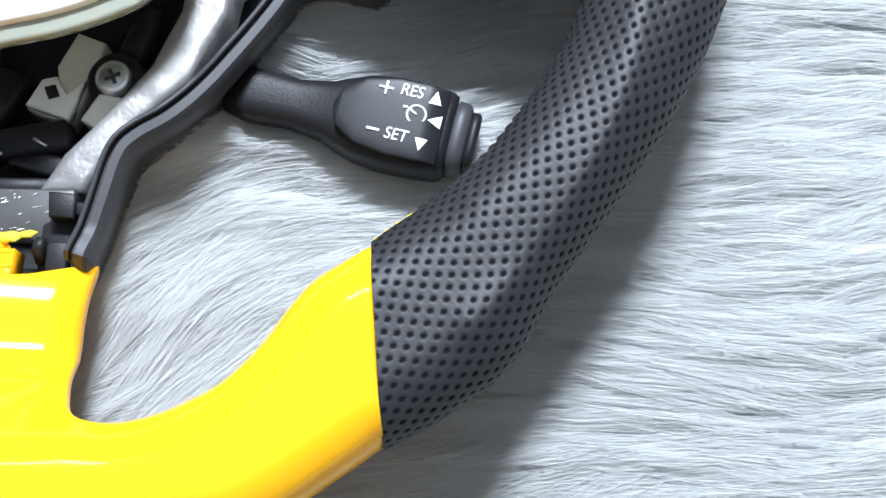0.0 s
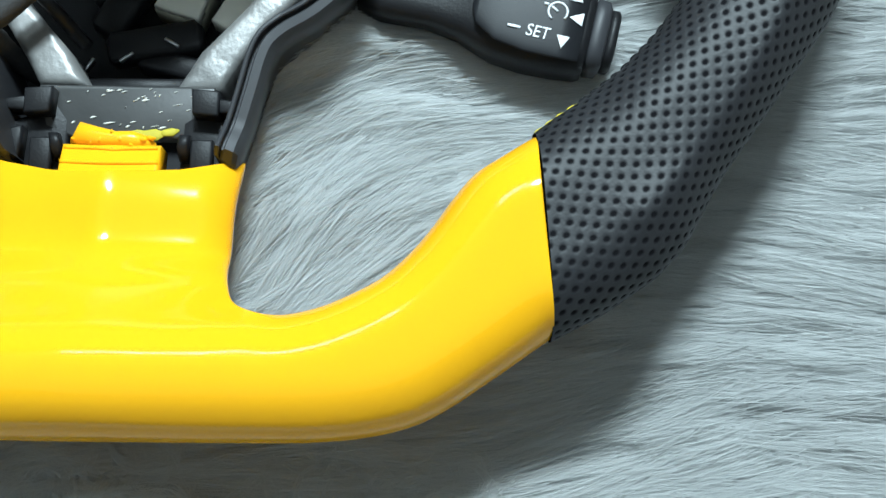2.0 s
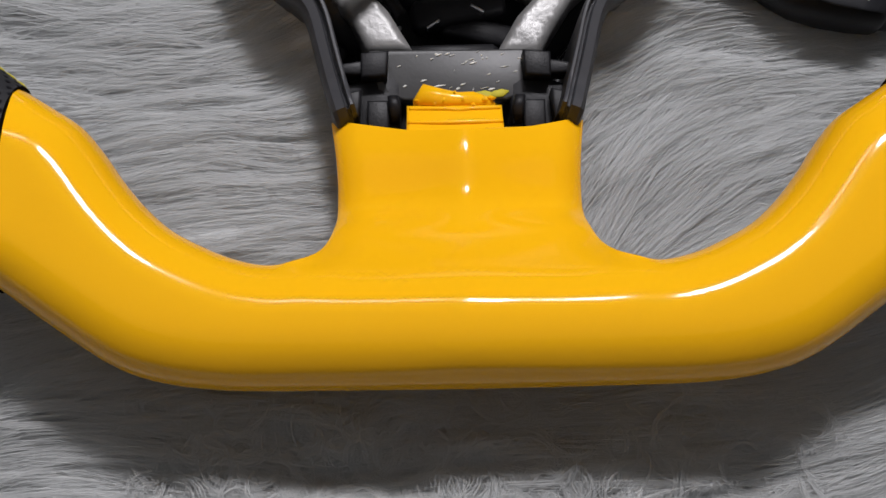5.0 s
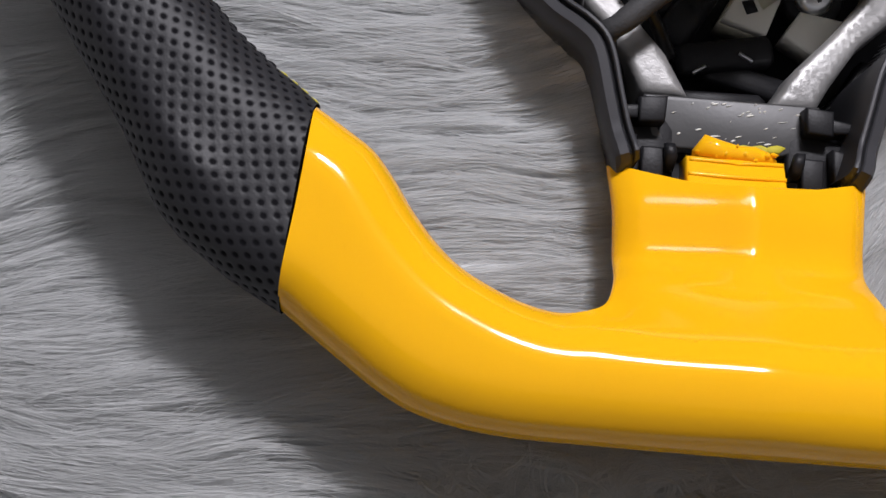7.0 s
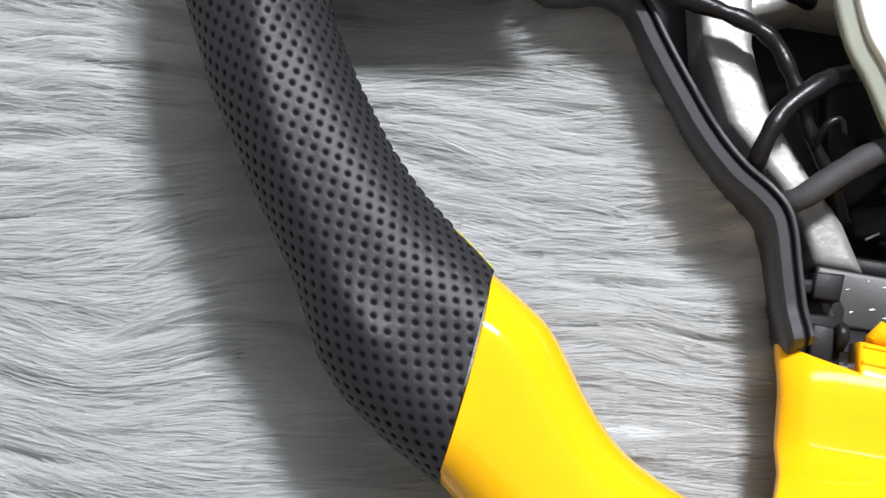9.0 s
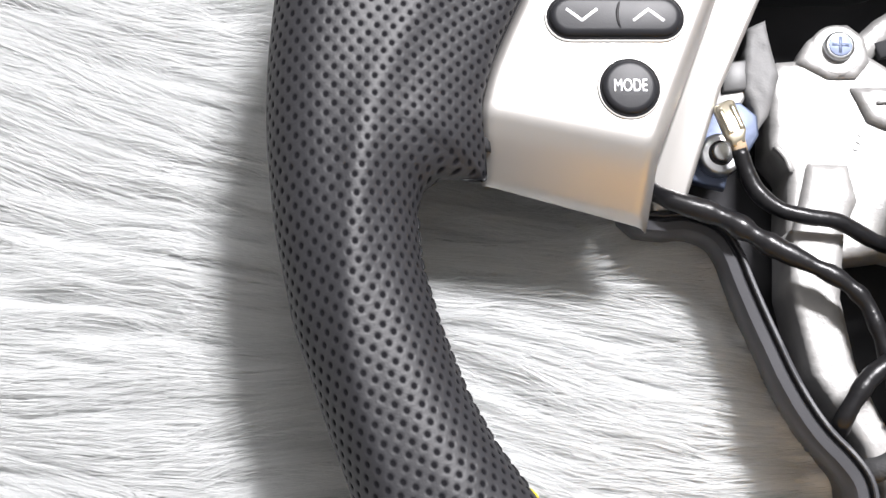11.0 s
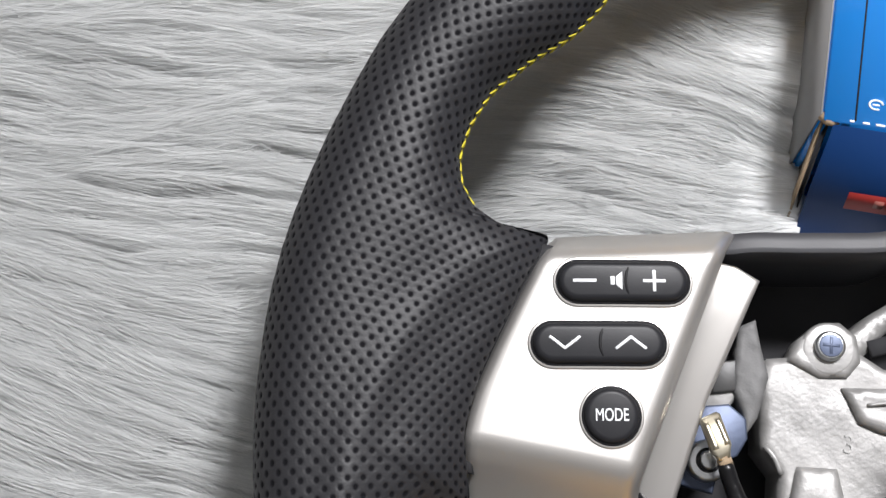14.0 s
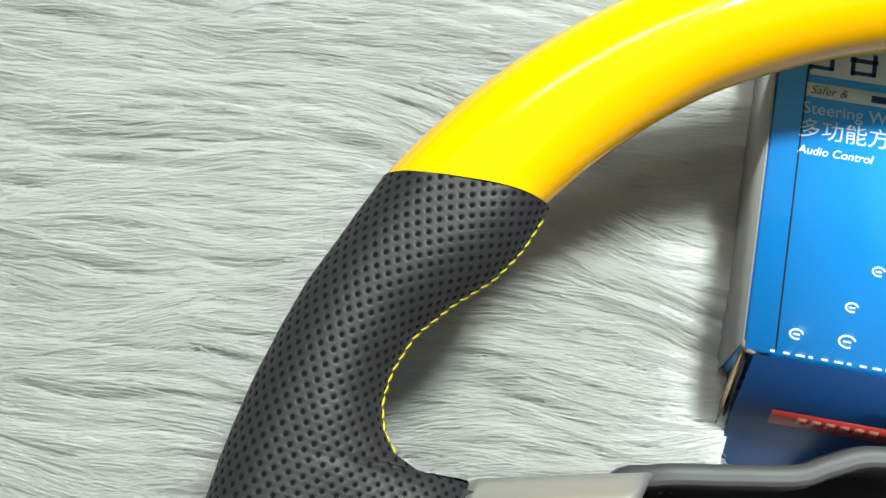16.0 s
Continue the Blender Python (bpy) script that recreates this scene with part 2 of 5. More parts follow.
def inset_distance(points, outline, closed=False):
    """Distance from each point to a polyline, in the plane."""
    a = np.array(outline, float)
    b = np.roll(a, -1, 0) if closed else a[1:]
    a = a if closed else a[:-1]
    best = np.full(len(points), 1e9)
    for p, q in zip(a, b):
        d = q - p
        t = np.clip(((points - p) @ d) / max(d @ d, 1e-12), 0, 1)
        best = np.minimum(best, np.hypot(*(points - p - t[:, None] * d).T))
    return best


def drum(x, y, z0, z1, r, sides=28, bevel=0.5, dome=0.0):
    pts = [(x + r * math.cos(2 * math.pi * k / sides), y + r * math.sin(2 * math.pi * k / sides)) for k in range(sides)]
    return slab(pts, z0, z1, bevel, 3)


def pill(x, y, length, width, turn, sides=12):
    """Outline of a rounded bar."""
    out = []
    r, h = width / 2, (length - width) / 2
    for k in range(sides + 1):
        a = -math.pi / 2 + math.pi * k / sides
        out.append((h + r * math.cos(a), r * math.sin(a)))
    for k in range(sides + 1):
        a = math.pi / 2 + math.pi * k / sides
        out.append((-h + r * math.cos(a), r * math.sin(a)))
    c, s = math.cos(radians(turn)), math.sin(radians(turn))
    return [(x + c * u - s * v, y + s * u + c * v) for u, v in out]


def lettering(name, text, mat, parent, at, size, turn=0.0, shear=0.0, stretch=1.0, depth=0.08, label="", tilt=(0, 0)):
    """Raised print, centred at a place in millimetres."""
    cu = bpy.data.curves.new(name, "FONT")
    cu.body, cu.size, cu.align_x, cu.align_y, cu.extrude, cu.shear = text, size * MM, "CENTER", "CENTER", depth * MM, shear
    tmp = bpy.data.objects.new(name, cu)
    scene.collection.objects.link(tmp)
    me = bpy.data.meshes.new_from_object(tmp.evaluated_get(bpy.context.evaluated_depsgraph_get()))
    bpy.data.objects.remove(tmp)
    ob = part(name, me, mat, parent, label)
    ob.matrix_basis = pose(at[0] * MM, at[1] * MM, at[2] * MM, tilt[0], tilt[1], turn) @ Matrix.Diagonal((stretch, 1, 1, 1))
    return ob


# ---------------------------------------------------------------- the room
def box_mesh(x0, x1, y0, y1, z0, z1):
    bm = bmesh.new()
    bmesh.ops.create_cube(bm, size=1, matrix=Matrix.LocRotScale(((x0 + x1) / 2, (y0 + y1) / 2, (z0 + z1) / 2), None, (x1 - x0, y1 - y0, z1 - z0)))
    return bm


FUR_Z = -0.042
BASE_Z = -0.070
for name, dims in (
    ("floor", (-2, 2, -2, 2, BASE_Z - 0.10, BASE_Z - 0.006)),
    ("wall_north", (-2, 2, 2, 2.1, BASE_Z - 0.1, 2.4)),
    ("wall_south", (-2, 2, -2.1, -2, BASE_Z - 0.1, 2.4)),
    ("wall_east", (2, 2.1, -2.1, 2.1, BASE_Z - 0.1, 2.4)),
    ("wall_west", (-2.1, -2, -2.1, 2.1, BASE_Z - 0.1, 2.4)),
    ("ceiling", (-2.1, 2.1, -2.1, 2.1, 2.4, 2.5)),
):
    ob = part(name, box_mesh(*dims), M_FLOOR if name == "floor" else M_WALL, smooth=False)
    tagged(ob, "plain pale painted room surface" if name != "floor" else "plain wooden floor under the fur rug", name.split("_")[0], kind="structure")


# ---------------------------------------------------------------- the fur rug
def lattice(u, v, seed):
    """Smooth noise on a grid of cells, -1 to 1."""
    rng = np.random.default_rng(seed)
    table = rng.uniform(-1, 1, (256, 256))
    iu, iv = np.floor(u).astype(int), np.floor(v).astype(int)
    fu, fv = u - iu, v - iv
    fu, fv = fu * fu * (3 - 2 * fu), fv * fv * (3 - 2 * fv)
    g = lambda a, b: table[a % 256, b % 256]
    return (g(iu, iv) * (1 - fu) + g(iu + 1, iv) * fu) * (1 - fv) + (g(iu, iv + 1) * (1 - fu) + g(iu + 1, iv + 1) * fu) * fv


def comb(x, y):
    """Which way the hair lies: about along x, with whorls."""
    swirl = 0.95 * np.exp(-(((x - 0.046) / np.where(x > 0.046, 0.034, 0.022)) ** 2) - ((y + 0.092) / 0.027) ** 2)
    return 0.06 + 0.24 * lattice(x * 13, y * 16, 3) + 0.26 * lattice(x * 31, y * 36, 4) + swirl


# the hub housing's lip, half of it, in the wheel's millimetres
LIP = [
    (0, -122, -52), (-20, -122, -52), (-24.5, -124, -48), (-25.9, -125, -15), (-28.4, -116.5, -15), (-30.7, -107.5, -15), (-32.7, -99.3, -15), (-35.0, -94.2, -15.2), (-39.3, -90, -16),
    (-44.7, -86, -17.5), (-50, -80.6, -19.2), (-54.8, -74.4, -21), (-59.2, -67.6, -23), (-63.8, -60.6, -24.6), (-68.2, -53.8, -25.6), (-72.3, -47.2, -26.4), (-76.4, -43.1, -27.2), (-81.5, -41.3, -28),
    (-87, -41.5, -28), (-93, -43.2, -28), (-99, -40, -30), (-100, -10, -30), (-96, 24, -27), (-86, 31, -25), (-68, 36, -25), (-50, 41, -25), (-42, 46, -25), (-30, 51.5, -25), (0, 54, -25),
]


def heap(x, y):
    """Pile squeezed up against the hub housing, in metres."""
    p = np.stack([np.abs(x) * 1000, (np.asarray(y) - 0.034) * 1000 - 5.5], -1).reshape(-1, 2)
    d = inset_distance(p, [(-lx, ly) for lx, ly, _ in LIP[3:22]]).reshape(np.shape(x))
    return 0.011 * np.exp(-((d / 11) ** 2))


def swell(x, y):
    """Broad rise of the pile under the lower bar and beside the hub."""
    return 0.014 * np.exp(-(((x + 0.09) / 0.07) ** 2) - ((y + 0.13) / 0.07) ** 2) + 0.016 * np.exp(-(((x - 0.01) / 0.085) ** 2) - ((y + 0.185) / 0.045) ** 2)


def tangled(x, y):
    """Where the pile is curled and tangled."""
    return np.exp(-(((x - 0.005) / 0.075) ** 4) - ((y + 0.176) / 0.018) ** 2)


def fur_height(x, y):
    """The matted surface of the pile: long locks along the comb."""
    w = y - 0.35 * (lattice(x * 14, y * 14, 3) * 0.03 + lattice(x * 33, y * 33, 4) * 0.012)
    z = 0.0018 * lattice(x * 18, w * 60, 5) + 0.0012 * lattice(x * 30, w * 170, 6) + 0.0006 * lattice(x * 55, w * 420, 7)
    # narrow partings between the locks
    z = z - 0.0045 * np.maximum(0, 1 - np.abs(lattice(x * 16, w * 85, 15)) / 0.16) * (0.5 + 0.5 * lattice(x * 25, y * 40, 16))
    z = z - 0.0030 * np.maximum(0, 1 - np.abs(lattice(x * 22 + 7, w * 150, 17)) / 0.2) * (0.5 + 0.5 * lattice(x * 30, y * 60, 18))
    z = z + 0.002 * lattice(x * 9, y * 11, 8)
    # hollows between the curls under the lower bar
    z = z - 0.011 * tangled(x, y) * np.maximum(0, lattice(x * 70, y * 75, 21))
    return FUR_Z - 0.0040 + z + heap(x, y) + swell(x, y)


def pressed(x, y, grow=1.0, front=-0.027):
    """True under the hub and the carton."""
    px, py = np.abs(np.asarray(x)) * 1010 / grow, (np.asarray(y) - 0.034) * 1010 / grow - 5.5
    edge = [(-x, y) for x, y, _ in LIP] + [(0, LIP[0][1])]
    hub = np.zeros(px.shape, bool)
    for (ax, ay), (bx, by) in zip(edge[:-1], edge[1:]):
        if ay != by:
            hub ^= ((ay > py) != (by > py)) & (px < (bx - ax) * (py - ay) / (by - ay) + ax)
    c, sn = math.cos(radians(5)), math.sin(radians(5))
    bx, by = (x + 0.0679) * c + (y - 0.1092) * sn, -(x + 0.0679) * sn + (y - 0.1092) * c
    return hub | ((bx > 0.0) & (bx < 0.098) & (by > front) & (by < 0.146))


def fur_rug():
    x0, x1, y0, y1 = -0.42, 0.36, -0.36, 0.36
    nx, ny = 480, 520
    # finer where the hub presses into it
    gx, gy = np.meshgrid(np.interp(np.linspace(0, 1, nx), [0, 0.27, 0.73, 1], [x0, -0.11, 0.11, x1]), np.interp(np.linspace(0, 1, ny), [0, 0.25, 0.8, 1], [y0, -0.11, 0.15, y1]))
    gz = np.where(pressed(gx, gy), BASE_Z, fur_height(gx, gy) - 0.0014)
    verts = np.stack([gx, gy, gz], -1).reshape(-1, 3)
    idx = np.arange(nx * ny).reshape(ny, nx)
    quads = np.stack([idx[:-1, :-1], idx[:-1, 1:], idx[1:, 1:], idx[1:, :-1]], -1).reshape(-1, 4)
    me = bpy.data.meshes.new("underfur")
    me.from_pydata(verts.tolist(), [], quads.tolist())
    me.polygons.foreach_set("use_smooth", [True] * len(me.polygons))
    rug = tagged(new("fur_rug"), "pale grey long-pile faux fur rug lying on the floor", "rug")
    part("underfur", me, M_FURBASE, rug, "matted pale grey underfur")
    part("backing", box_mesh(x0, x1, y0, y1, BASE_Z - 0.006, BASE_Z - 0.001), M_CARD, rug, "woven rug backing", smooth=False)
    return rug


RUG = fur_rug()


# ---------------------------------------------------------------- the steering wheel
WHEEL = tagged(new("steering_wheel"), "flat-bottomed steering wheel in black perforated leather and yellow lacquer, airbag removed", "steering wheel")
WHEEL.matrix_world = pose(0, 0.036, 0.0095, 4.0, 0, 0)
HUB_Y, R_OUT, R_IN = 3.0, 194.0, 161.5


def polyline(pts, step, smooth=0):
    """Straight runs through points, cut into even steps and eased at the corners."""
    p = np.array(pts, float)
    out = []
    for a, b in zip(p[:-1], p[1:]):
        n = max(1, int(round(max(np.linalg.norm((b - a)[:2]), np.linalg.norm((b - a)[2:])) / step)))
        out += [a + (b - a) * k / n for k in range(n)]
    out = np.array(out + [p[-1]])
    for _ in range(smooth):
        out[1:-1] = 0.25 * out[:-2] + 0.5 * out[1:-1] + 0.25 * out[2:]
    return out


def ring(name, line, front=15.0, back=14.0, edge=15.0, half=120, pitch=0.0, sharp=1.0, ridge=None, sink=()):
    """A padded band between an outer and an inner edge line (rows of x, y, x, y). It is rounded towards both edges; with a pitch it is
    perforated by small dimples."""
    o, i = line[:, :2], line[:, 2:]
    n = len(line)
    k = np.linspace(0, 1, half + 1)
    q = 0.5 - 0.5 * np.cos(np.pi * k)
    pts = o[:, None] + (i - o)[:, None] * q[None, :, None]
    flat = pts.reshape(-1, 2)
    every = max(1, n // 220)
    to_out = inset_distance(flat, np.vstack([o[::every], o[-1:]])).reshape(n, half + 1)
    to_in = inset_distance(flat, np.vstack([i[::every], i[-1:]])).reshape(n, half + 1)
    to_out[:, 0] = 0
    to_in[:, -1] = 0
    e = np.minimum(np.minimum(to_out, to_in) / edge, 1)
    prof = np.maximum(0, 1 - (1 - e) ** 2) ** (0.5 * sharp)
    # where the band widens into the spoke it falls away from the ridge
    wide = np.linalg.norm(o - i, axis=1)[:, None]
    fall = np.clip((to_out - 17) / np.maximum(wide - 17, 1), 0, 1)
    fall = fall * fall * (3 - 2 * fall) * np.clip((wide - 36) / 20, 0, 1)
    at = np.arange(n)
    fall = fall * np.clip((np.minimum(at, n - 1 - at)[:, None] / n - 0.02) / 0.10, 0, 1)
    zt, zb = front * prof * (1 - 0.62 * fall), -back * prof
    if ridge is not None:
        away = inset_distance(flat, ridge).reshape(n, half + 1)
        zt = zt + 1.3 * np.exp(-((away / 4.6) ** 2)) * np.minimum(1, e * 1.5) * np.clip((12 - pts[..., 1]) / 30, 0, 1)
    for sx, sy, reach, depth in sink:
        drop = depth * np.exp(-(((pts[..., 0] - sx) ** 2 + (pts[..., 1] - sy) ** 2) / reach**2))
        zt, zb = zt - drop, zb - 0.5 * drop
    seg = np.sqrt(np.linalg.norm(np.diff(pts, axis=1), axis=2) ** 2 + np.diff(zt, axis=1) ** 2)
    arc = np.concatenate([np.zeros((n, 1)), np.cumsum(seg, 1)], 1)
    top = np.concatenate([pts, zt[..., None]], 2)
    cols = np.arange(half - 3, 2, -6)
    low = np.concatenate([pts, zb[..., None]], 2)[:, cols]
    if pitch:
        # the holes run in rings round the wheel's centre
        from_hub = np.hypot(pts[..., 0], pts[..., 1] - HUB_Y)
        round_u = np.unwrap(np.arctan2(pts[..., 1] - HUB_Y, np.abs(pts[..., 0])), axis=0) * 176
        extra = np.pad(arc - np.linalg.norm(pts - o[:, None], axis=2), ((30, 30), (0, 0)), mode="edge")
        extra = np.cumsum(np.vstack([np.zeros((1, half + 1)), extra]), axis=0)
        across = (extra[61:] - extra[:-61]) / 61 + (R_OUT - from_hub)
        u, v = round_u / (pitch * 1.15), across / pitch
        near = 9.0
        for off in (0.0, 0.5):
            near = np.minimum(near, np.hypot((u + off) % 1 - 0.5, (v + off) % 1 - 0.5))
        dip = np.clip((0.27 - near) / 0.2, 0, 1)
        dip = dip * dip * (3 - 2 * dip) * 0.21
        du, dv = np.gradient(top, axis=0), np.gradient(top, axis=1)
        nor = np.cross(du, dv)
        nor /= np.maximum(np.linalg.norm(nor, axis=2), 1e-9)[..., None]
        nor *= np.where(nor[..., 2:] < 0, -1, 1)
        dip[:, :4] = dip[:, -4:] = 0
        top = top - nor * dip[..., None]
    loop = np.concatenate([top, low], 1)
    m = loop.shape[1]
    verts = loop.reshape(-1, 3) * MM
    idx = np.arange(n * m).reshape(n, m)
    nxt = np.roll(idx, -1, 1)
    quads = np.stack([idx[:-1], nxt[:-1], nxt[1:], idx[1:]], -1).reshape(-1, 4)
    me = bpy.data.meshes.new(name)
    nv, nf = len(verts), len(quads)
    me.vertices.add(nv)
    me.vertices.foreach_set("co", verts.ravel())
    me.loops.add(nf * 4)
    me.polygons.add(nf)
    me.polygons.foreach_set("loop_start", np.arange(0, nf * 4, 4))
    me.loops.foreach_set("vertex_index", quads.ravel().astype(np.int32))
    me.polygons.foreach_set("use_smooth", np.ones(nf, bool))
    if pitch:
        v = np.concatenate([across, 2 * across[:, -1:] - across[:, cols]], 1)
        u = np.concatenate([round_u, round_u[:, cols]], 1)
        uv = np.stack([u / (pitch * 1.15), v / pitch], -1).reshape(-1, 2)
        layer = me.uv_layers.new(name="hide")
        layer.data.foreach_set("uv", uv[quads.ravel()].astype(np.float32).ravel())
    me.update()
    me.validate()
    bm = bmesh.new()
    bm.from_mesh(me)
    bm.verts.ensure_lookup_table()
    for ends in (idx[0][::-1], idx[-1]):
        cap = bm.faces.new([bm.verts[j] for j in ends])
        for e in cap.edges:
            e.smooth = False
    bmesh.ops.recalc_face_normals(bm, faces=bm.faces)
    bm.to_mesh(me)
    bm.free()
    return me


def on_rim(angle, radius):
    return (radius * math.cos(radians(angle)), HUB_Y + radius * math.sin(radians(angle)))


# outer edge, inner edge of the leather grip with its stub towards the spoke
GRIP = [
    ((-103.2, -169.8), (-99.2, -122.8)), ((-115, -163.5), (-104, -119)), ((-127, -155), (-109, -115.5)), ((-133, -148.5), (-113, -112.5)),
    ((-142, -132), (-119, -107.5)), ((-154, -115), (-127, -99)), ((-168, -94), (-136.5, -86)), ((-178, -74), (-144, -73.5)),
    ((-184.5, -57), (-147.8, -63)), ((-187.5, -47), (-147.8, -57)), ((-189, -41), (-144.5, -53)), ((-190.3, -35), (-134.5, -50)),
    ((-192.4, -23), (-140, -34)), ((-193.5, -14), (-139.8, -20)), ((-194, -4), (-135.8, 3)), ((-193.8, 5), (-132.5, 17.5)), ((-193, 15), (-145, 16)),
    ((-191.6, 27), (-152, 18.5)), ((-189, 41), (-156.5, 23.5)), ((-186, 54), (-158.8, 30)), ((-183, 62.5), (-158.5, 38)), ((-180.7, 69), (-155.5, 48)),
    ((-178.7, 75), (-148, 58.5)), ((-177.2, 79), (-140, 67)), ((-176, 82.5), (-135, 76)), ((-175, 85.5), (-131, 89)),
]
GRIP_LINE = polyline([(*o, *i) for o, i in GRIP], 0.38, 16)


def stitching(line, first, last, radius=0.34):
    """A row of short slanted threads along the inner edge of the grip."""
    run = np.r_[0, np.cumsum(np.linalg.norm(np.diff(line, axis=0), axis=1))]
    verts, faces = [], []
    at = first
    while at < min(last, run[-1]) - 3:
        a = np.array([np.interp(at, run, line[:, c]) for c in (0, 1)])
        b = np.array([np.interp(at + 2.9, run, line[:, c]) for c in (0, 1)])
        t = (b - a) / np.linalg.norm(b - a)
        nrm = np.array([-t[1], t[0]])
        for p, q, za, zb in ((a, b, 1.5, -0.6), (a + 0.6 * t, b, -1.8, 0.4)):
            p3, q3 = Vector((*p, za)), Vector((*q, zb))
            tan = (q3 - p3).normalized()
            s1 = tan.cross(Vector((*nrm, 0))).normalized()
            s2 = tan.cross(s1)
            base = len(verts)
            for w, r in ((0, 0.3), (0.25, 1), (0.75, 1), (1, 0.3)):
                c = p3.lerp(q3, w)
                for k in range(6):
                    g = k * math.pi / 3
                    verts.append((c + (s1 * math.cos(g) + s2 * math.sin(g)) * radius * r) * MM)
            for w in range(3):
                for k in range(6):
                    k2 = (k + 1) % 6
                    faces.append((base + w * 6 + k, base + w * 6 + k2, base + w * 6 + 6 + k2, base + w * 6 + 6 + k))
        at += 3.1
    return mesh_from("stitching", verts, faces)


RIDGE = [(-143, 9), (-150, 0), (-154.5, -7.5), (-159, -21), (-161.4, -34), (-162.2, -47), (-160.4, -62), (-157.3, -80), (-152.2, -100), (-145.6, -115), (-135.5, -131), (-122, -143)]
for side in (1, -1):
    line = GRIP_LINE * (side, 1, side, 1)
    grip = part("leather_grip", ring("grip", line, pitch=3.6, ridge=spline(RIDGE, 4.0) * (side, 1), sink=((-131 * side, 18, 9, 8), (-133 * side, -51, 9, 8))), M_LEATHER, WHEEL, "black perforated leather grip")
    edge = line[:, 2:]
    length = np.linalg.norm(np.diff(edge, axis=0), axis=1).sum()
    stub = np.argmin(np.hypot(edge[:, 0] + 152 * side, edge[:, 1] - 18.5))
    upto = np.linalg.norm(np.diff(edge[: stub + 1], axis=0), axis=1).sum()
    part("stitching", stitching(edge, upto, length), M_YTHREAD, grip, "yellow thread")
    part("stitching", stitching(edge, 0.3, 13, 0.36), M_YTHREAD, grip, "yellow thread")
    low = np.argmin(np.hypot(edge[:, 0] + 147 * side, edge[:, 1] + 62))
    part("stitching", stitching(edge, 13, np.linalg.norm(np.diff(edge[: low + 1], axis=0), axis=1).sum(), 0.5), M_BLACK, grip, "black thread")

# the yellow top arc
arc_rows = []
for k in range(121):
    w = k / 120
    a_out, a_in = 154.75 + (25.25 - 154.75) * w, 146.85 + (33.15 - 146.85) * w
    arc_rows.append((*on_rim(a_out, R_OUT - 0.6), *on_rim(a_in, R_IN - 3.2 + 2.6 * min(1, 6 * min(w, 1 - w)))))
part("top_rim_cover", ring("top", np.array(arc_rows), edge=16.2, half=48), M_YELLOW, WHEEL, "glossy yellow lacquered top arc")


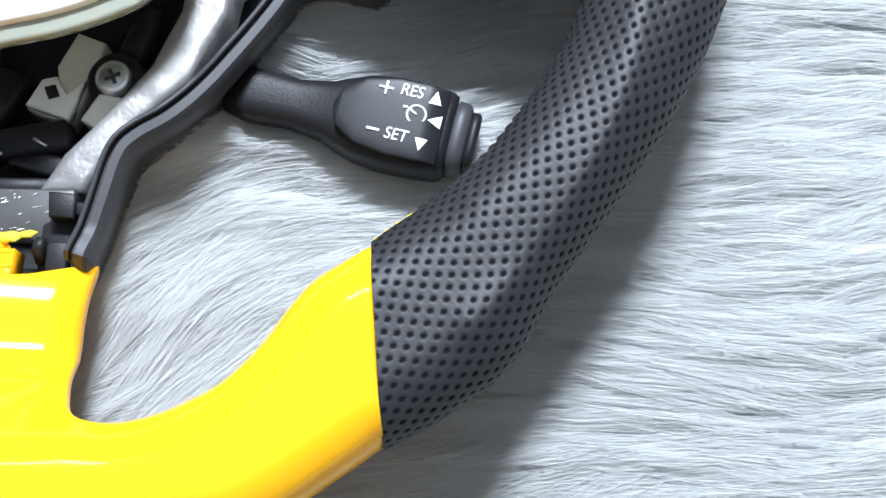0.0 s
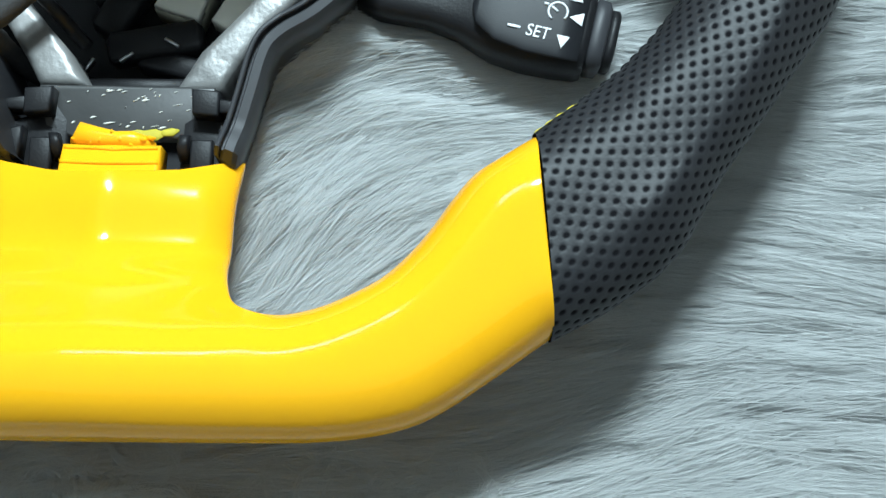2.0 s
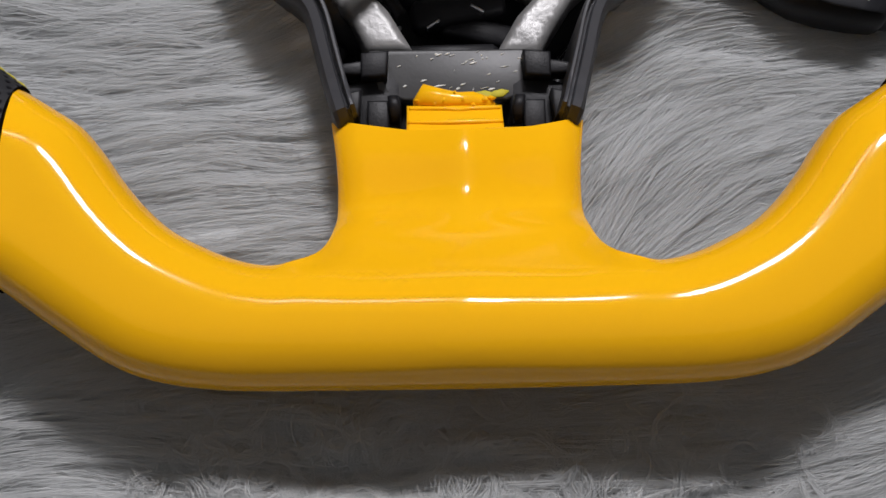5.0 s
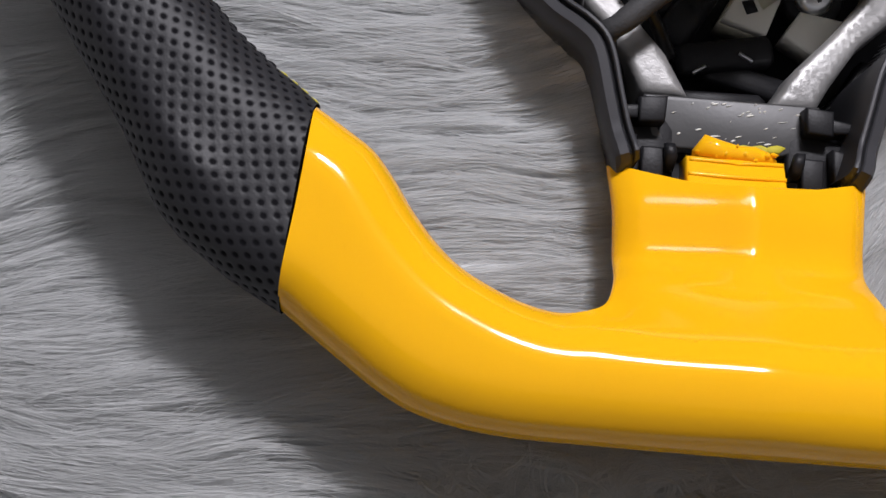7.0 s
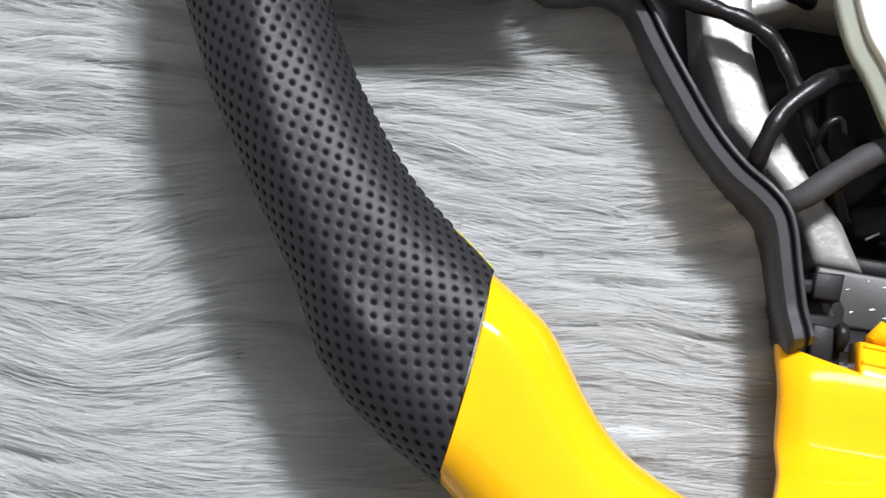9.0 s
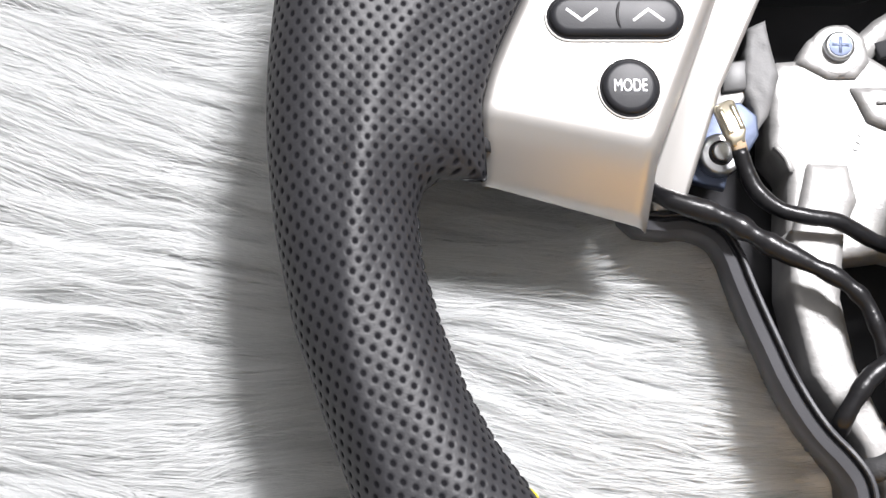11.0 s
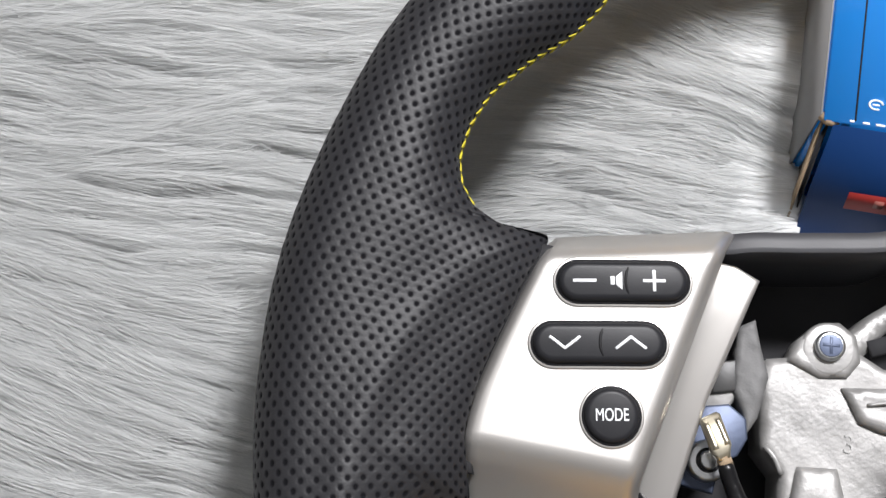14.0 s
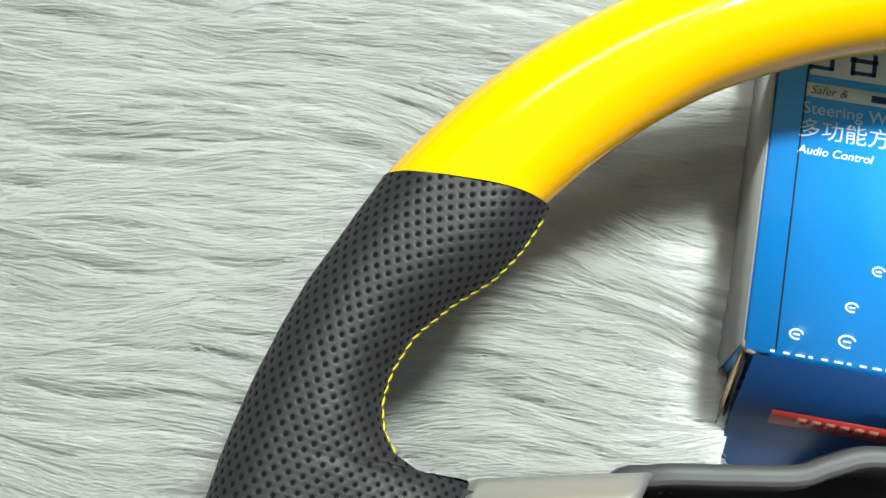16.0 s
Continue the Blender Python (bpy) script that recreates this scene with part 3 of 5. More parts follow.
def bottom_cover():
    """The yellow lower bar with its spoke, moulded in one piece."""
    outer = [(103.5, -169), (91, -178), (79, -186), (69, -190), (54, -192.3), (30, -192.8), (0, -193)]
    inner = [(31.4, -125.2), (30.0, -136), (29.6, -146), (30, -154), (32.5, -161), (37, -164.3), (43, -165), (52, -163), (60, -159.5), (66, -156), (71.5, -151), (76.5, -145), (81, -138.5), (86, -132.5), (92, -128.3), (99.5, -123.5)]
    inn = spline(inner, 1.2)
    out = spline(outer, 1.2)
    seam = spline([(99.5, -123.5), (99.8, -138), (101.3, -153), (103.5, -169)], 1.2)
    right = np.vstack([inn, seam[1:-1], out])
    left = right[::-1] * (-1, 1)
    top = spline([(-31.4, -125.2), (-16, -129.3), (0, -130.8), (16, -129.3), (31.4, -125.2)], 1.2)[1:-1]
    loop = np.vstack([right, left[1:], top])
    sides = [np.vstack([inn]), np.vstack([out, (out[::-1] * (-1, 1))[1:]]), inn * (-1, 1)]
    # rings of points that follow the edge, then a plain field inside
    nxt, prv = np.roll(loop, -1, 0), np.roll(loop, 1, 0)
    tan = nxt - prv
    nor = np.stack([tan[:, 1], -tan[:, 0]], 1) / np.linalg.norm(tan, axis=1)[:, None]
    area = 0.5 * np.sum(loop[:, 0] * nxt[:, 1] - nxt[:, 0] * loop[:, 1])
    nor *= -1 if area > 0 else 1
    pts = [loop]
    for d in (0.12, 0.5, 1.1, 2.0, 3.2, 4.6):
        ringp = loop + nor * d
        keep = inset_distance(ringp, loop, True) > d * 0.93
        pts.append(ringp[keep])
    gx, gy = np.meshgrid(np.arange(-106, 106, 1.5), np.arange(-195, -120, 1.5))
    gx = gx + 0.75 * (np.arange(gx.shape[0]) % 2)[:, None]
    field = np.stack([gx, gy], -1).reshape(-1, 2)
    from_edge = inset_distance(field, loop, True)
    x, y = field.T
    a, b = loop, nxt
    inside = np.zeros(len(field), bool)
    for p, q in zip(a, b):
        hit = (p[1] > y) != (q[1] > y)
        with np.errstate(divide="ignore", invalid="ignore"):
            inside ^= hit & (x < (q[0] - p[0]) * (y - p[1]) / (q[1] - p[1]) + p[0])
    pts.append(field[inside & (from_edge > 5.6)])
    allp = np.vstack(pts)
    n = len(loop)
    from mathutils.geometry import delaunay_2d_cdt
    vo, _, fo, _, _, _ = delaunay_2d_cdt([Vector(p) for p in allp], [(k, (k + 1) % n) for k in range(n)], [list(range(n))], 1, 1e-5)
    flat = np.array([tuple(v) for v in vo])
    # the bar as if it ran on below the spoke
    base = np.array([(-37, -164.6), (0, -164.8), (37, -164.6)])
    outer_in = inn[(inn[:, 0] >= 37) & (inn[:, 1] < -120)]
    lines = [outer_in, outer_in * (-1, 1), base]
    ys = np.linspace(-195, -120, 600)
    slope = np.interp(ys, [-195, -178, -170, -165, -157, -151, -148.5, -147, -145, -141, -137.5, -135.2, -133, -131, -128.5, -120], [1.6, 0.7, -0.2, -0.75, -0.5, -0.36, -0.27, -0.21, -0.12, -0.02, -0.10, -0.19, -0.27, -0.33, -0.42, -0.42])
    rise = np.cumsum(slope) * (ys[1] - ys[0])
    rise -= np.interp(-141, ys, rise)

    def heights(p):
        """Distance to the free edges, fullness of the bar, what lies beyond it, and the height of the top."""
        fx, fy = np.abs(p[:, 0]), p[:, 1]
        d = np.min([inset_distance(p, s) for s in sides], 0)
        d_out, d_in = inset_distance(p, sides[1]), np.min([inset_distance(p, s) for s in lines], 0)
        db = (np.maximum(d_out, 1e-3) ** -3.5 + np.maximum(d_in, 1e-3) ** -3.5) ** (-1 / 3.5)
        beyond = (fy > -164.7) & (fx < 37.5)
        e = np.minimum(db / 12.4, 1)
        full = np.sqrt(np.maximum(0, 1 - (1 - e) ** 2))
        bar_z = 15 * full
        # towards the spoke the bar runs on as a slope
        signed = np.where(beyond, -d_in, db)
        ramp = np.where(signed < 2.1, 7.9 + 1.75 * (signed - 2.1), bar_z)
        w = np.clip((37 - fx) / 13, 0, 1)
        w = w * w * (3 - 2 * w)
        bar_z = np.where(beyond, ramp, np.where(d_in < d_out, w * ramp + (1 - w) * bar_z, bar_z))
        # the spoke: hollow lengthwise, crowned across
        spoke_z = -7.6 + np.interp(fy, ys, rise) - 0.14 * (np.sqrt((p[:, 0] - 1.2) ** 2 + 144) - 12) - 0.06 * np.maximum(0, fx - 34) ** 2
        crisp = np.sqrt(np.maximum(0, 1 - (1 - np.minimum(d / 7, 1)) ** 2))
        spoke_z = np.where(fx < 62, spoke_z - 4.0 * (1 - crisp) * np.clip((fy + 172) / 12, 0, 1), -60)
        kk = 4.0
        top_z = np.maximum(bar_z, spoke_z)
        zt = top_z + kk * np.log(np.exp((bar_z - top_z) / kk) + np.exp((spoke_z - top_z) / kk))
        return d, full, crisp, beyond, np.where(spoke_z < -50, bar_z, zt)

    # a softened copy of the top on an even grid
    cell = 0.75
    ax, ay = np.arange(-108, 108.1, cell), np.arange(-197, -119, cell)
    mx, my = np.meshgrid(ax, ay)
    even = np.stack([mx, my], -1).reshape(-1, 2)
    mask = np.zeros(len(even), bool)
    for p, q in zip(loop, nxt):
        if p[1] != q[1]:
            mask ^= ((p[1] > even[:, 1]) != (q[1] > even[:, 1])) & (even[:, 0] < (q[0] - p[0]) * (even[:, 1] - p[1]) / (q[1] - p[1]) + p[0])
    mask = mask.reshape(mx.shape).astype(float)
    raw = heights(even)[4].reshape(mx.shape)

    def blurred(img, sigma):
        taps = np.arange(-int(3 * sigma / cell), int(3 * sigma / cell) + 1)
        kern = np.exp(-0.5 * (taps * cell / sigma) ** 2)
        for axis in (0, 1):
            img = np.apply_along_axis(lambda row: np.convolve(row, kern, "same"), axis, img)
        return img

    def sample(img):
        u, v = (flat[:, 0] - ax[0]) / cell, (flat[:, 1] - ay[0]) / cell
        i, j = np.clip(u.astype(int), 0, len(ax) - 2), np.clip(v.astype(int), 0, len(ay) - 2)
        u, v = u - i, v - j
        return (img[j, i] * (1 - u) + img[j, i + 1] * u) * (1 - v) + (img[j + 1, i] * (1 - u) + img[j + 1, i + 1] * u) * v

    d, full, crisp, beyond, zt = heights(flat)
    fx, fy = np.abs(flat[:, 0]), flat[:, 1]
    ease = lambda t: np.clip(t, 0, 1) ** 2 * (3 - 2 * np.clip(t, 0, 1))
    fine, broad = (sample(blurred(raw * mask, sg) / np.maximum(blurred(mask, sg), 1e-6)) for sg in (2.2, 5.5))
    on_spoke = ease((fy + 156) / 8) * ease((36 - fx) / 6)
    zt = zt + ease((d - 0.4) / 9) * (1 - 0.8 * on_spoke) * (fine - zt)
    near = np.exp(-(((fy + 161) / 11) ** 2)) * np.exp(-((fx / 40) ** 4)) * ease((d - 1.5) / 9)
    zt = zt + near * (broad - zt)
    fillet = np.exp(-(((fx - 37) / 6) ** 2) - ((fy + 164.5) / 5) ** 2)
    zt = zt + fillet * (fine - zt)
    # a soft ridge runs down the middle of the piece
    across = (flat[:, 0] - 1.0) ** 2
    zt = zt + on_spoke * 5.5 * (np.exp(-np.sqrt(across + 2) / 14) * ease(d / 6) - 0.8) + (1 - on_spoke) * 2.6 * np.exp(-np.sqrt(across + 62) / 11) * ease(d / 6)
    low_bar = np.where(beyond, -99, -14 * full)
    zb = np.where(fy > -164.7, np.where(beyond, zt - 15 * crisp, low_bar), low_bar)
    rim = d < 1e-4
    verts = [(p[0] * MM, p[1] * MM, z * MM) for p, z in zip(flat, zt)]
    low = {}
    for k in range(len(flat)):
        if rim[k]:
            low[k] = k
        else:
            low[k] = len(verts)
            verts.append((flat[k][0] * MM, flat[k][1] * MM, zb[k] * MM))
    faces = [tuple(f) for f in fo] + [tuple(low[k] for k in f[::-1]) for f in fo]
    me = mesh_from("bottom", verts, faces)
    bm = bmesh.new()
    bm.from_mesh(me)
    bmesh.ops.holes_fill(bm, edges=[e for e in bm.edges if e.is_boundary], sides=0)
    bmesh.ops.recalc_face_normals(bm, faces=bm.faces)
    return bm


part("bottom_rim_cover", bottom_cover(), M_YELLOW, WHEEL, "glossy yellow lacquered lower bar with centre spoke")


# ---------------------------------------------------------------- hub housing
def housing():
    half = spline(LIP, 2.0)
    path = np.vstack([half, (half[::-1] * (-1, 1, 1))[1:-1]])
    n = len(path)
    tan = np.roll(path, -1, 0)[:, :2] - np.roll(path, 1, 0)[:, :2]
    nor = np.stack([tan[:, 1], -tan[:, 0]], 1) / np.linalg.norm(tan, axis=1)[:, None]
    nor *= np.sign(((path[:, :2] - (0, -40)) * nor).sum(1).mean())
    profile = [(-1.6, None), (-1.6, -17), (-1.6, -9), (-1.3, -0.3), (-1.0, 0), (-0.4, 0.1), (-0.1, -0.2), (0.0, -2.6), (0.7, -2.7), (0.85, -0.9), (1.2, -0.5), (3.3, -0.9), (4.3, -2.4), (4.8, -8.5), (3.0, -13), (-0.2, None)]
    plain = [(-1.6, None), (-1.6, -17), (-1.6, -9), (-1.3, -0.6), (-0.9, 0), (0.0, 0.2), (0.5, 0.2), (1.0, 0.1), (1.6, 0.1), (2.2, 0), (3.6, -0.2), (4.6, -1.0), (5.0, -5.5), (4.2, -8), (-0.2, -11), (-0.2, None)]
    verts = [((p[0] + q[0] * o) * MM, (p[1] + q[1] * o) * MM, (-76 if z is None else p[2] + z) * MM) for p, q in zip(path, nor) for o, z in (profile if p[1] < 10 else plain)]
    m = len(profile)
    faces = []
    for k in range(n):
        k2 = (k + 1) % n
        faces += [(k * m + j, k * m + j + 1, k2 * m + j + 1, k2 * m + j) for j in range(m - 1)]
    me = mesh_from("housing", verts, faces)
    bm = bmesh.new()
    bm.from_mesh(me)
    bmesh.ops.recalc_face_normals(bm, faces=bm.faces)
    return bm, path


hb, hpath = housing()
shell = part("hub_housing", hb, M_GREY, WHEEL, "charcoal plastic hub housing with a grooved lip")
shell.data.set_sharp_from_angle(angle=radians(35))
part("hub_floor", slab([(p[0], p[1]) for p in hpath[::2]], -70, -64, 0), M_DEEP, WHEEL, "black inside of the hub housing", smooth=False)


# ---------------------------------------------------------------- the switch panel on the left spoke
PANEL_L = [(-133, 18), (-135, 9), (-137.5, -3), (-140, -17), (-141.3, -28), (-140.8, -37), (-139, -43), (-136, -49)]


def switch_panel(side):
    """Silver panel: a face with a rolled lower edge, on a flange."""
    edge = spline(PANEL_L, 2.0)
    n = len(edge)
    # right edge runs from the top to the lower corner
    right = np.stack([np.interp(np.linspace(0, 1, n), [0, 0.12, 0.82, 1], [-88.3, -90.3, -97.5, -95]), np.interp(np.linspace(0, 1, n), [0, 0.12, 0.82, 1], [32.5, 25, -34, -48.5])], 1)
    m = 28
    verts = []
    for k in range(n):
        a, b = edge[k], right[k]
        s = k / (n - 1)
        for j in range(m):
            u = j / (m - 1)
            x, y = a + (b - a) * u
            z = 0.2 - 0.09 * (x + 140)
            # roll down at the top and the bottom
            z -= 9.0 * max(0, (0.15 - s) / 0.15) ** 1.5
            z -= (13.5 + 3.5 * u) * max(0, (s - 0.80) / 0.20) ** 1.25
            z -= (7.0 if s < 0.8 else 7.0 - 30 * (s - 0.8)) * max(0, (0.06 - u) / 0.06) ** 2
            z -= 4.5 * max(0, (u - 0.94) / 0.06) ** 1.6
            verts.append((x * side * MM, y * MM, z * MM))
    faces = [(k * m + j, k * m + j + 1, (k + 1) * m + j + 1, (k + 1) * m + j) for k in range(n - 1) for j in range(m - 1)]
    bm = bmesh.new()
    bm.from_mesh(mesh_from("panel", verts, faces))
    bound = [e for e in bm.edges if e.is_boundary]
    r = bmesh.ops.extrude_edge_only(bm, edges=bound)
    for v in r["geom"]:
        if isinstance(v, bmesh.types.BMVert):
            v.co.z -= 1.5 * MM
    bmesh.ops.recalc_face_normals(bm, faces=bm.faces)
    return bm


for side in (1, -1):
    panel = part("switch_panel", switch_panel(side), M_SILVER, WHEEL, "satin silver switch panel on the spoke")
    strip = [(-91, 25), (-86, 25), (-79.5, 23), (-82, 8), (-85, -9), (-87, -40), (-94, -42), (-97, -34), (-93, 5)]
    part("panel_flange", slab([(x * side, y) for x, y in strip], -30, -17.5, 1.2, 3, lift=lambda x, y: -0.14 * (28 - y)), M_SILVER, panel)
    under = [(-131, 13), (-97, 23), (-101, -38), (-131, -40)]
    part("panel_shell", slab([(x * side, y) for x, y in under], -34, -13, 1.0, 2, lift=lambda x, y: -0.06 * max(0, -y)), M_BLACK, panel, "black shell under the panel")
    seam = spline(PANEL_L, 3.0)[1:-2]
    gasket = [(x - 1.5, y) for x, y in seam] + [(x + 3.5, y) for x, y in seam[::-1]]
    part("panel_gasket", slab([(x * side, y) for x, y in gasket], -16, -4.5, 0.5, 1), M_DEEP, panel, "black gasket between leather and panel")
    if side == 1:
        PANEL = panel

# switches: turned about 15 degrees in the wheel's plane
TURN = 15.5


def face_z(x, y):
    return 0.2 - 0.09 * (x + 140)


def bar(x, y, length, width, turn, z0, z1, bevel=0.1, lift=None):
    c, s = math.cos(radians(turn)), math.sin(radians(turn))
    pts = [(-length / 2, -width / 2), (length / 2, -width / 2), (length / 2, width / 2), (-length / 2, width / 2)]
    return slab([(x + c * u - s * v, y + s * u + c * v) for u, v in pts], z0, z1, bevel, 1, lift)


def along(cx, cy, u, v, turn=TURN):
    c, s = math.cos(radians(turn)), math.sin(radians(turn))
    return cx + c * u - s * v, cy + s * u + c * v


def switches():
    for n, (cx, cy) in enumerate(((-112.9, 10.0), (-114.9, -5.9))):
        z = face_z(cx, cy)
        lean = lambda x, y, z=z: face_z(x, y) - z
        part("switch_surround", slab(pill(cx, cy, 33.6, 12.2, TURN), z - 3, z + 0.45, 0.35, 2, lift=lean), M_SILVER, PANEL)
        part("switch_recess", slab(pill(cx, cy, 32.4, 11.0, TURN), z - 2.5, z + 0.6, 0.2, 1, lift=lean), M_BLACK, PANEL)
        part("rocker_switch", slab(pill(cx, cy, 31.2, 9.8, TURN), z - 2.0, z + 2.0, 1.7, 5, lift=lean), M_BUTTON, PANEL, "dark grey rocker switch")
        # the curved parting line
        arc = []
        for k in range(9):
            v = -4.4 + 8.8 * k / 8
            u = (0.5 if n == 0 else 0.2) + 1.3 * (v / 4.4) ** 2
            x, y = along(cx, cy, u, v)
            arc.append((x, y, face_z(x, y) + 2.0 - 1.1 * (abs(v) / 4.4) ** 4))
        part("parting_line", tube(arc, 0.35, 6, 0.6), M_BLACK, PANEL)
        zt = z + 2.0
        if n == 0:
            for u, v, l, w, turn in ((-9.2, 0, 5.6, 0.8, 0), (7.3, 0, 5.4, 0.8, 0), (7.3, 0, 0.8, 5.2, 0)):
                x, y = along(cx, cy, u, v)
                zz = face_z(x, y) + 2.0
                part("symbol", bar(x, y, l, w, TURN + turn, zz - 0.2, zz + 0.07, lift=lambda px, py, x=x, y=y: face_z(px, py) - face_z(x, y)), M_MARK, PANEL)
            for outline in ([(-3.1, -1.0), (-2.1, -1.0), (-2.1, 1.0), (-3.1, 1.0)], [(-1.8, -1.0), (-0.3, -2.2), (-0.3, 2.2), (-1.8, 1.0)]):
                pts = [along(cx, cy, u, v) for u, v in outline]
                zz = face_z(*pts[0]) + 2.0
                part("symbol", slab(pts, zz - 0.3, zz + 0.06, 0.05, 1, lift=lambda px, py, q=pts[0]: face_z(px, py) - face_z(*q)), M_MARK, PANEL)
        else:
            for sgn, mid in ((-1, -8.0), (1, 7.5)):
                for arm in (-1, 1):
                    x, y = along(cx, cy, mid + arm * 1.75, 0.0)
                    zz = face_z(x, y) + 2.0
                    part("symbol", bar(x, y, 4.7, 0.7, TURN - sgn * arm * 38, zz - 0.2, zz + 0.07, lift=lambda px, py, x=x, y=y: face_z(px, py) - face_z(x, y)), M_MARK, PANEL)
    cx, cy = -107.9, -21.6
    z = face_z(cx, cy)
    lean = lambda x, y: face_z(x, y) - z
    def disc(r, z0, z1, bevel, seg):
        return slab([(cx + r * math.cos(math.pi * k / 24), cy + r * math.sin(math.pi * k / 24)) for k in range(48)], z0, z1, bevel, seg, lift=lean)
    part("switch_surround", disc(7.6, z - 3, z + 0.45, 0.35, 2), M_SILVER, PANEL)
    part("switch_recess", disc(7.1, z - 2.5, z + 0.6, 0.2, 1), M_BLACK, PANEL)
    part("push_button", disc(6.5, z - 2, z + 1.8, 1.5, 5), M_BUTTON, PANEL, "round dark grey push button")
    lettering("lettering", "MODE", M_MARK, PANEL, (cx, cy, z + 1.86), 4.2, TURN, stretch=0.66, tilt=(0, 5))


switches()


# ---------------------------------------------------------------- what is left inside the hub
def loft(sections, sides=28, power=3.0):
    """Sections of (x, y, z, half width, half height, turn): a rounded body, all in millimetres."""
    verts, faces = [], []
    for x, y, z, w, h, turn in sections:
        side = Vector((math.cos(radians(turn + 90)), math.sin(radians(turn + 90)), 0))
        for k in range(sides):
            a = 2 * math.pi * k / sides
            c, s = math.cos(a), math.sin(a)
            u = math.copysign(abs(c) ** (2 / power), c) * w
            v = math.copysign(abs(s) ** (2 / power), s) * h
            verts.append((Vector((x, y, z)) + side * u + Vector((0, 0, v))) * MM)
    n = len(sections)
    for j in range(n - 1):
        for k in range(sides):
            k2 = (k + 1) % sides
            faces.append((j * sides + k, j * sides + k2, (j + 1) * sides + k2, (j + 1) * sides + k))
    faces.append(tuple(range(sides))[::-1])
    faces.append(tuple((n - 1) * sides + k for k in range(sides)))
    bm = bmesh.new()
    bm.from_mesh(mesh_from("loft", verts, faces))
    bmesh.ops.recalc_face_normals(bm, faces=bm.faces)
    return bm


def rough_slab(outline, z0, z1, bevel=0.8, amount=0.5):
    """A cast piece: its outline is cut fine and its surface is uneven."""
    line = polyline([*outline, outline[0]], 2.0)[:-1] if len(outline[0]) == 2 else outline
    return slab([tuple(p) for p in line], z0, z1, bevel, 2, lift=lambda x, y: amount * noise.noise(Vector((x * 0.12, y * 0.12, z0))))


def cast_field(outline, z0, z1, amount=0.8, grain=0.12, spacing=1.5, edge=2.0, seed=0.0):
    """A cast piece with an uneven top and a rounded rim."""
    from mathutils.geometry import delaunay_2d_cdt

    loop = polyline([*outline, outline[0]], spacing)[:-1]
    n = len(loop)
    lo, hi = loop.min(0), loop.max(0)
    gx, gy = np.meshgrid(np.arange(lo[0], hi[0], spacing), np.arange(lo[1], hi[1], spacing))
    grid = np.stack([gx, gy], -1).reshape(-1, 2)
    inside = np.zeros(len(grid), bool)
    for p, q in zip(loop, np.roll(loop, -1, 0)):
        if p[1] != q[1]:
            inside ^= ((p[1] > grid[:, 1]) != (q[1] > grid[:, 1])) & (grid[:, 0] < (q[0] - p[0]) * (grid[:, 1] - p[1]) / (q[1] - p[1]) + p[0])
    grid = grid[inside & (inset_distance(grid, loop, True) > spacing * 0.5)]
    vo, _, fo, _, _, _ = delaunay_2d_cdt([Vector(p) for p in np.vstack([loop, grid])], [(k, (k + 1) % n) for k in range(n)], [list(range(n))], 1, 1e-5)
    flat = np.array([tuple(v) for v in vo])
    d = inset_distance(flat, loop, True)
    verts = []
    for (x, y), dd in zip(flat, d):
        e = min(dd / edge, 1)
        z = z1 - edge * (1 - math.sqrt(max(0, 1 - (1 - e) ** 2)))
        z += amount * (noise.noise(Vector((x * grain, y * grain, seed))) + 0.35 * noise.noise(Vector((x * grain * 3.1, y * grain * 3.1, seed + 5))))
        verts.append((x * MM, y * MM, z * MM))
    bm = bmesh.new()
    bm.from_mesh(mesh_from("cast", verts, fo))
    r = bmesh.ops.extrude_edge_only(bm, edges=[e for e in bm.edges if e.is_boundary])
    for v in r["geom"]:
        if isinstance(v, bmesh.types.BMVert):
            v.co.z = z0 * MM
    bmesh.ops.recalc_face_normals(bm, faces=bm.faces)
    return bm


ARMATURE = []
for side in (1, -1):
    arm = [(11, -103.5), (22.5, -103.5), (26, -97), (33, -86), (48, -72), (57, -53), (60, -38), (47, -36), (45, -52), (38, -68), (27, -82), (17, -93)]
    ob = part("armature_arm", cast_field([(x * side, y) for x, y in arm], -50, -34 if side > 0 else -30, 0.22, 0.16, 1.5, 0.9, side), M_CAST, WHEEL, "rough cast aluminium spoke arm")

# the flat lower bracket with the yellow tab
bracket = part("lower_bracket", rough_slab([(-22, -104), (22, -104), (22.5, -107), (20, -115), (13, -117.5), (-13, -117.5), (-20, -115), (-22.5, -107)], -33, -29, 0.6, 0.25), M_DULL, WHEEL, "scratched grey steel bracket")
flecks = random.Random(5)
for k in range(34):
    x, y, l, w = flecks.triangular(-16, 18, 4), flecks.uniform(-116.5, -105), flecks.triangular(0.15, 1.7, 0.4), flecks.uniform(0.08, 0.34)
    part("glue_fleck", loft([(x - l, y, -28.95, 0.08, 0.1, 8), (x - l / 3, y + 0.1, -28.85, w, 0.22, 8), (x + l / 2, y + 0.3, -28.85, w * 0.6, 0.22, 8), (x + l, y + 0.4, -28.95, 0.06, 0.1, 8)], 8, 2), M_WHITE, bracket)
tab = part("spoke_tab", slab([(-12.6, -121.5), (11, -121.5), (11.4, -132.5), (-12.8, -132.5)], -26, -17, 0.8, 3, lift=lambda x, y: -0.35 * (y + 130)), M_YELLOW, WHEEL, "yellow lacquered mounting tab")
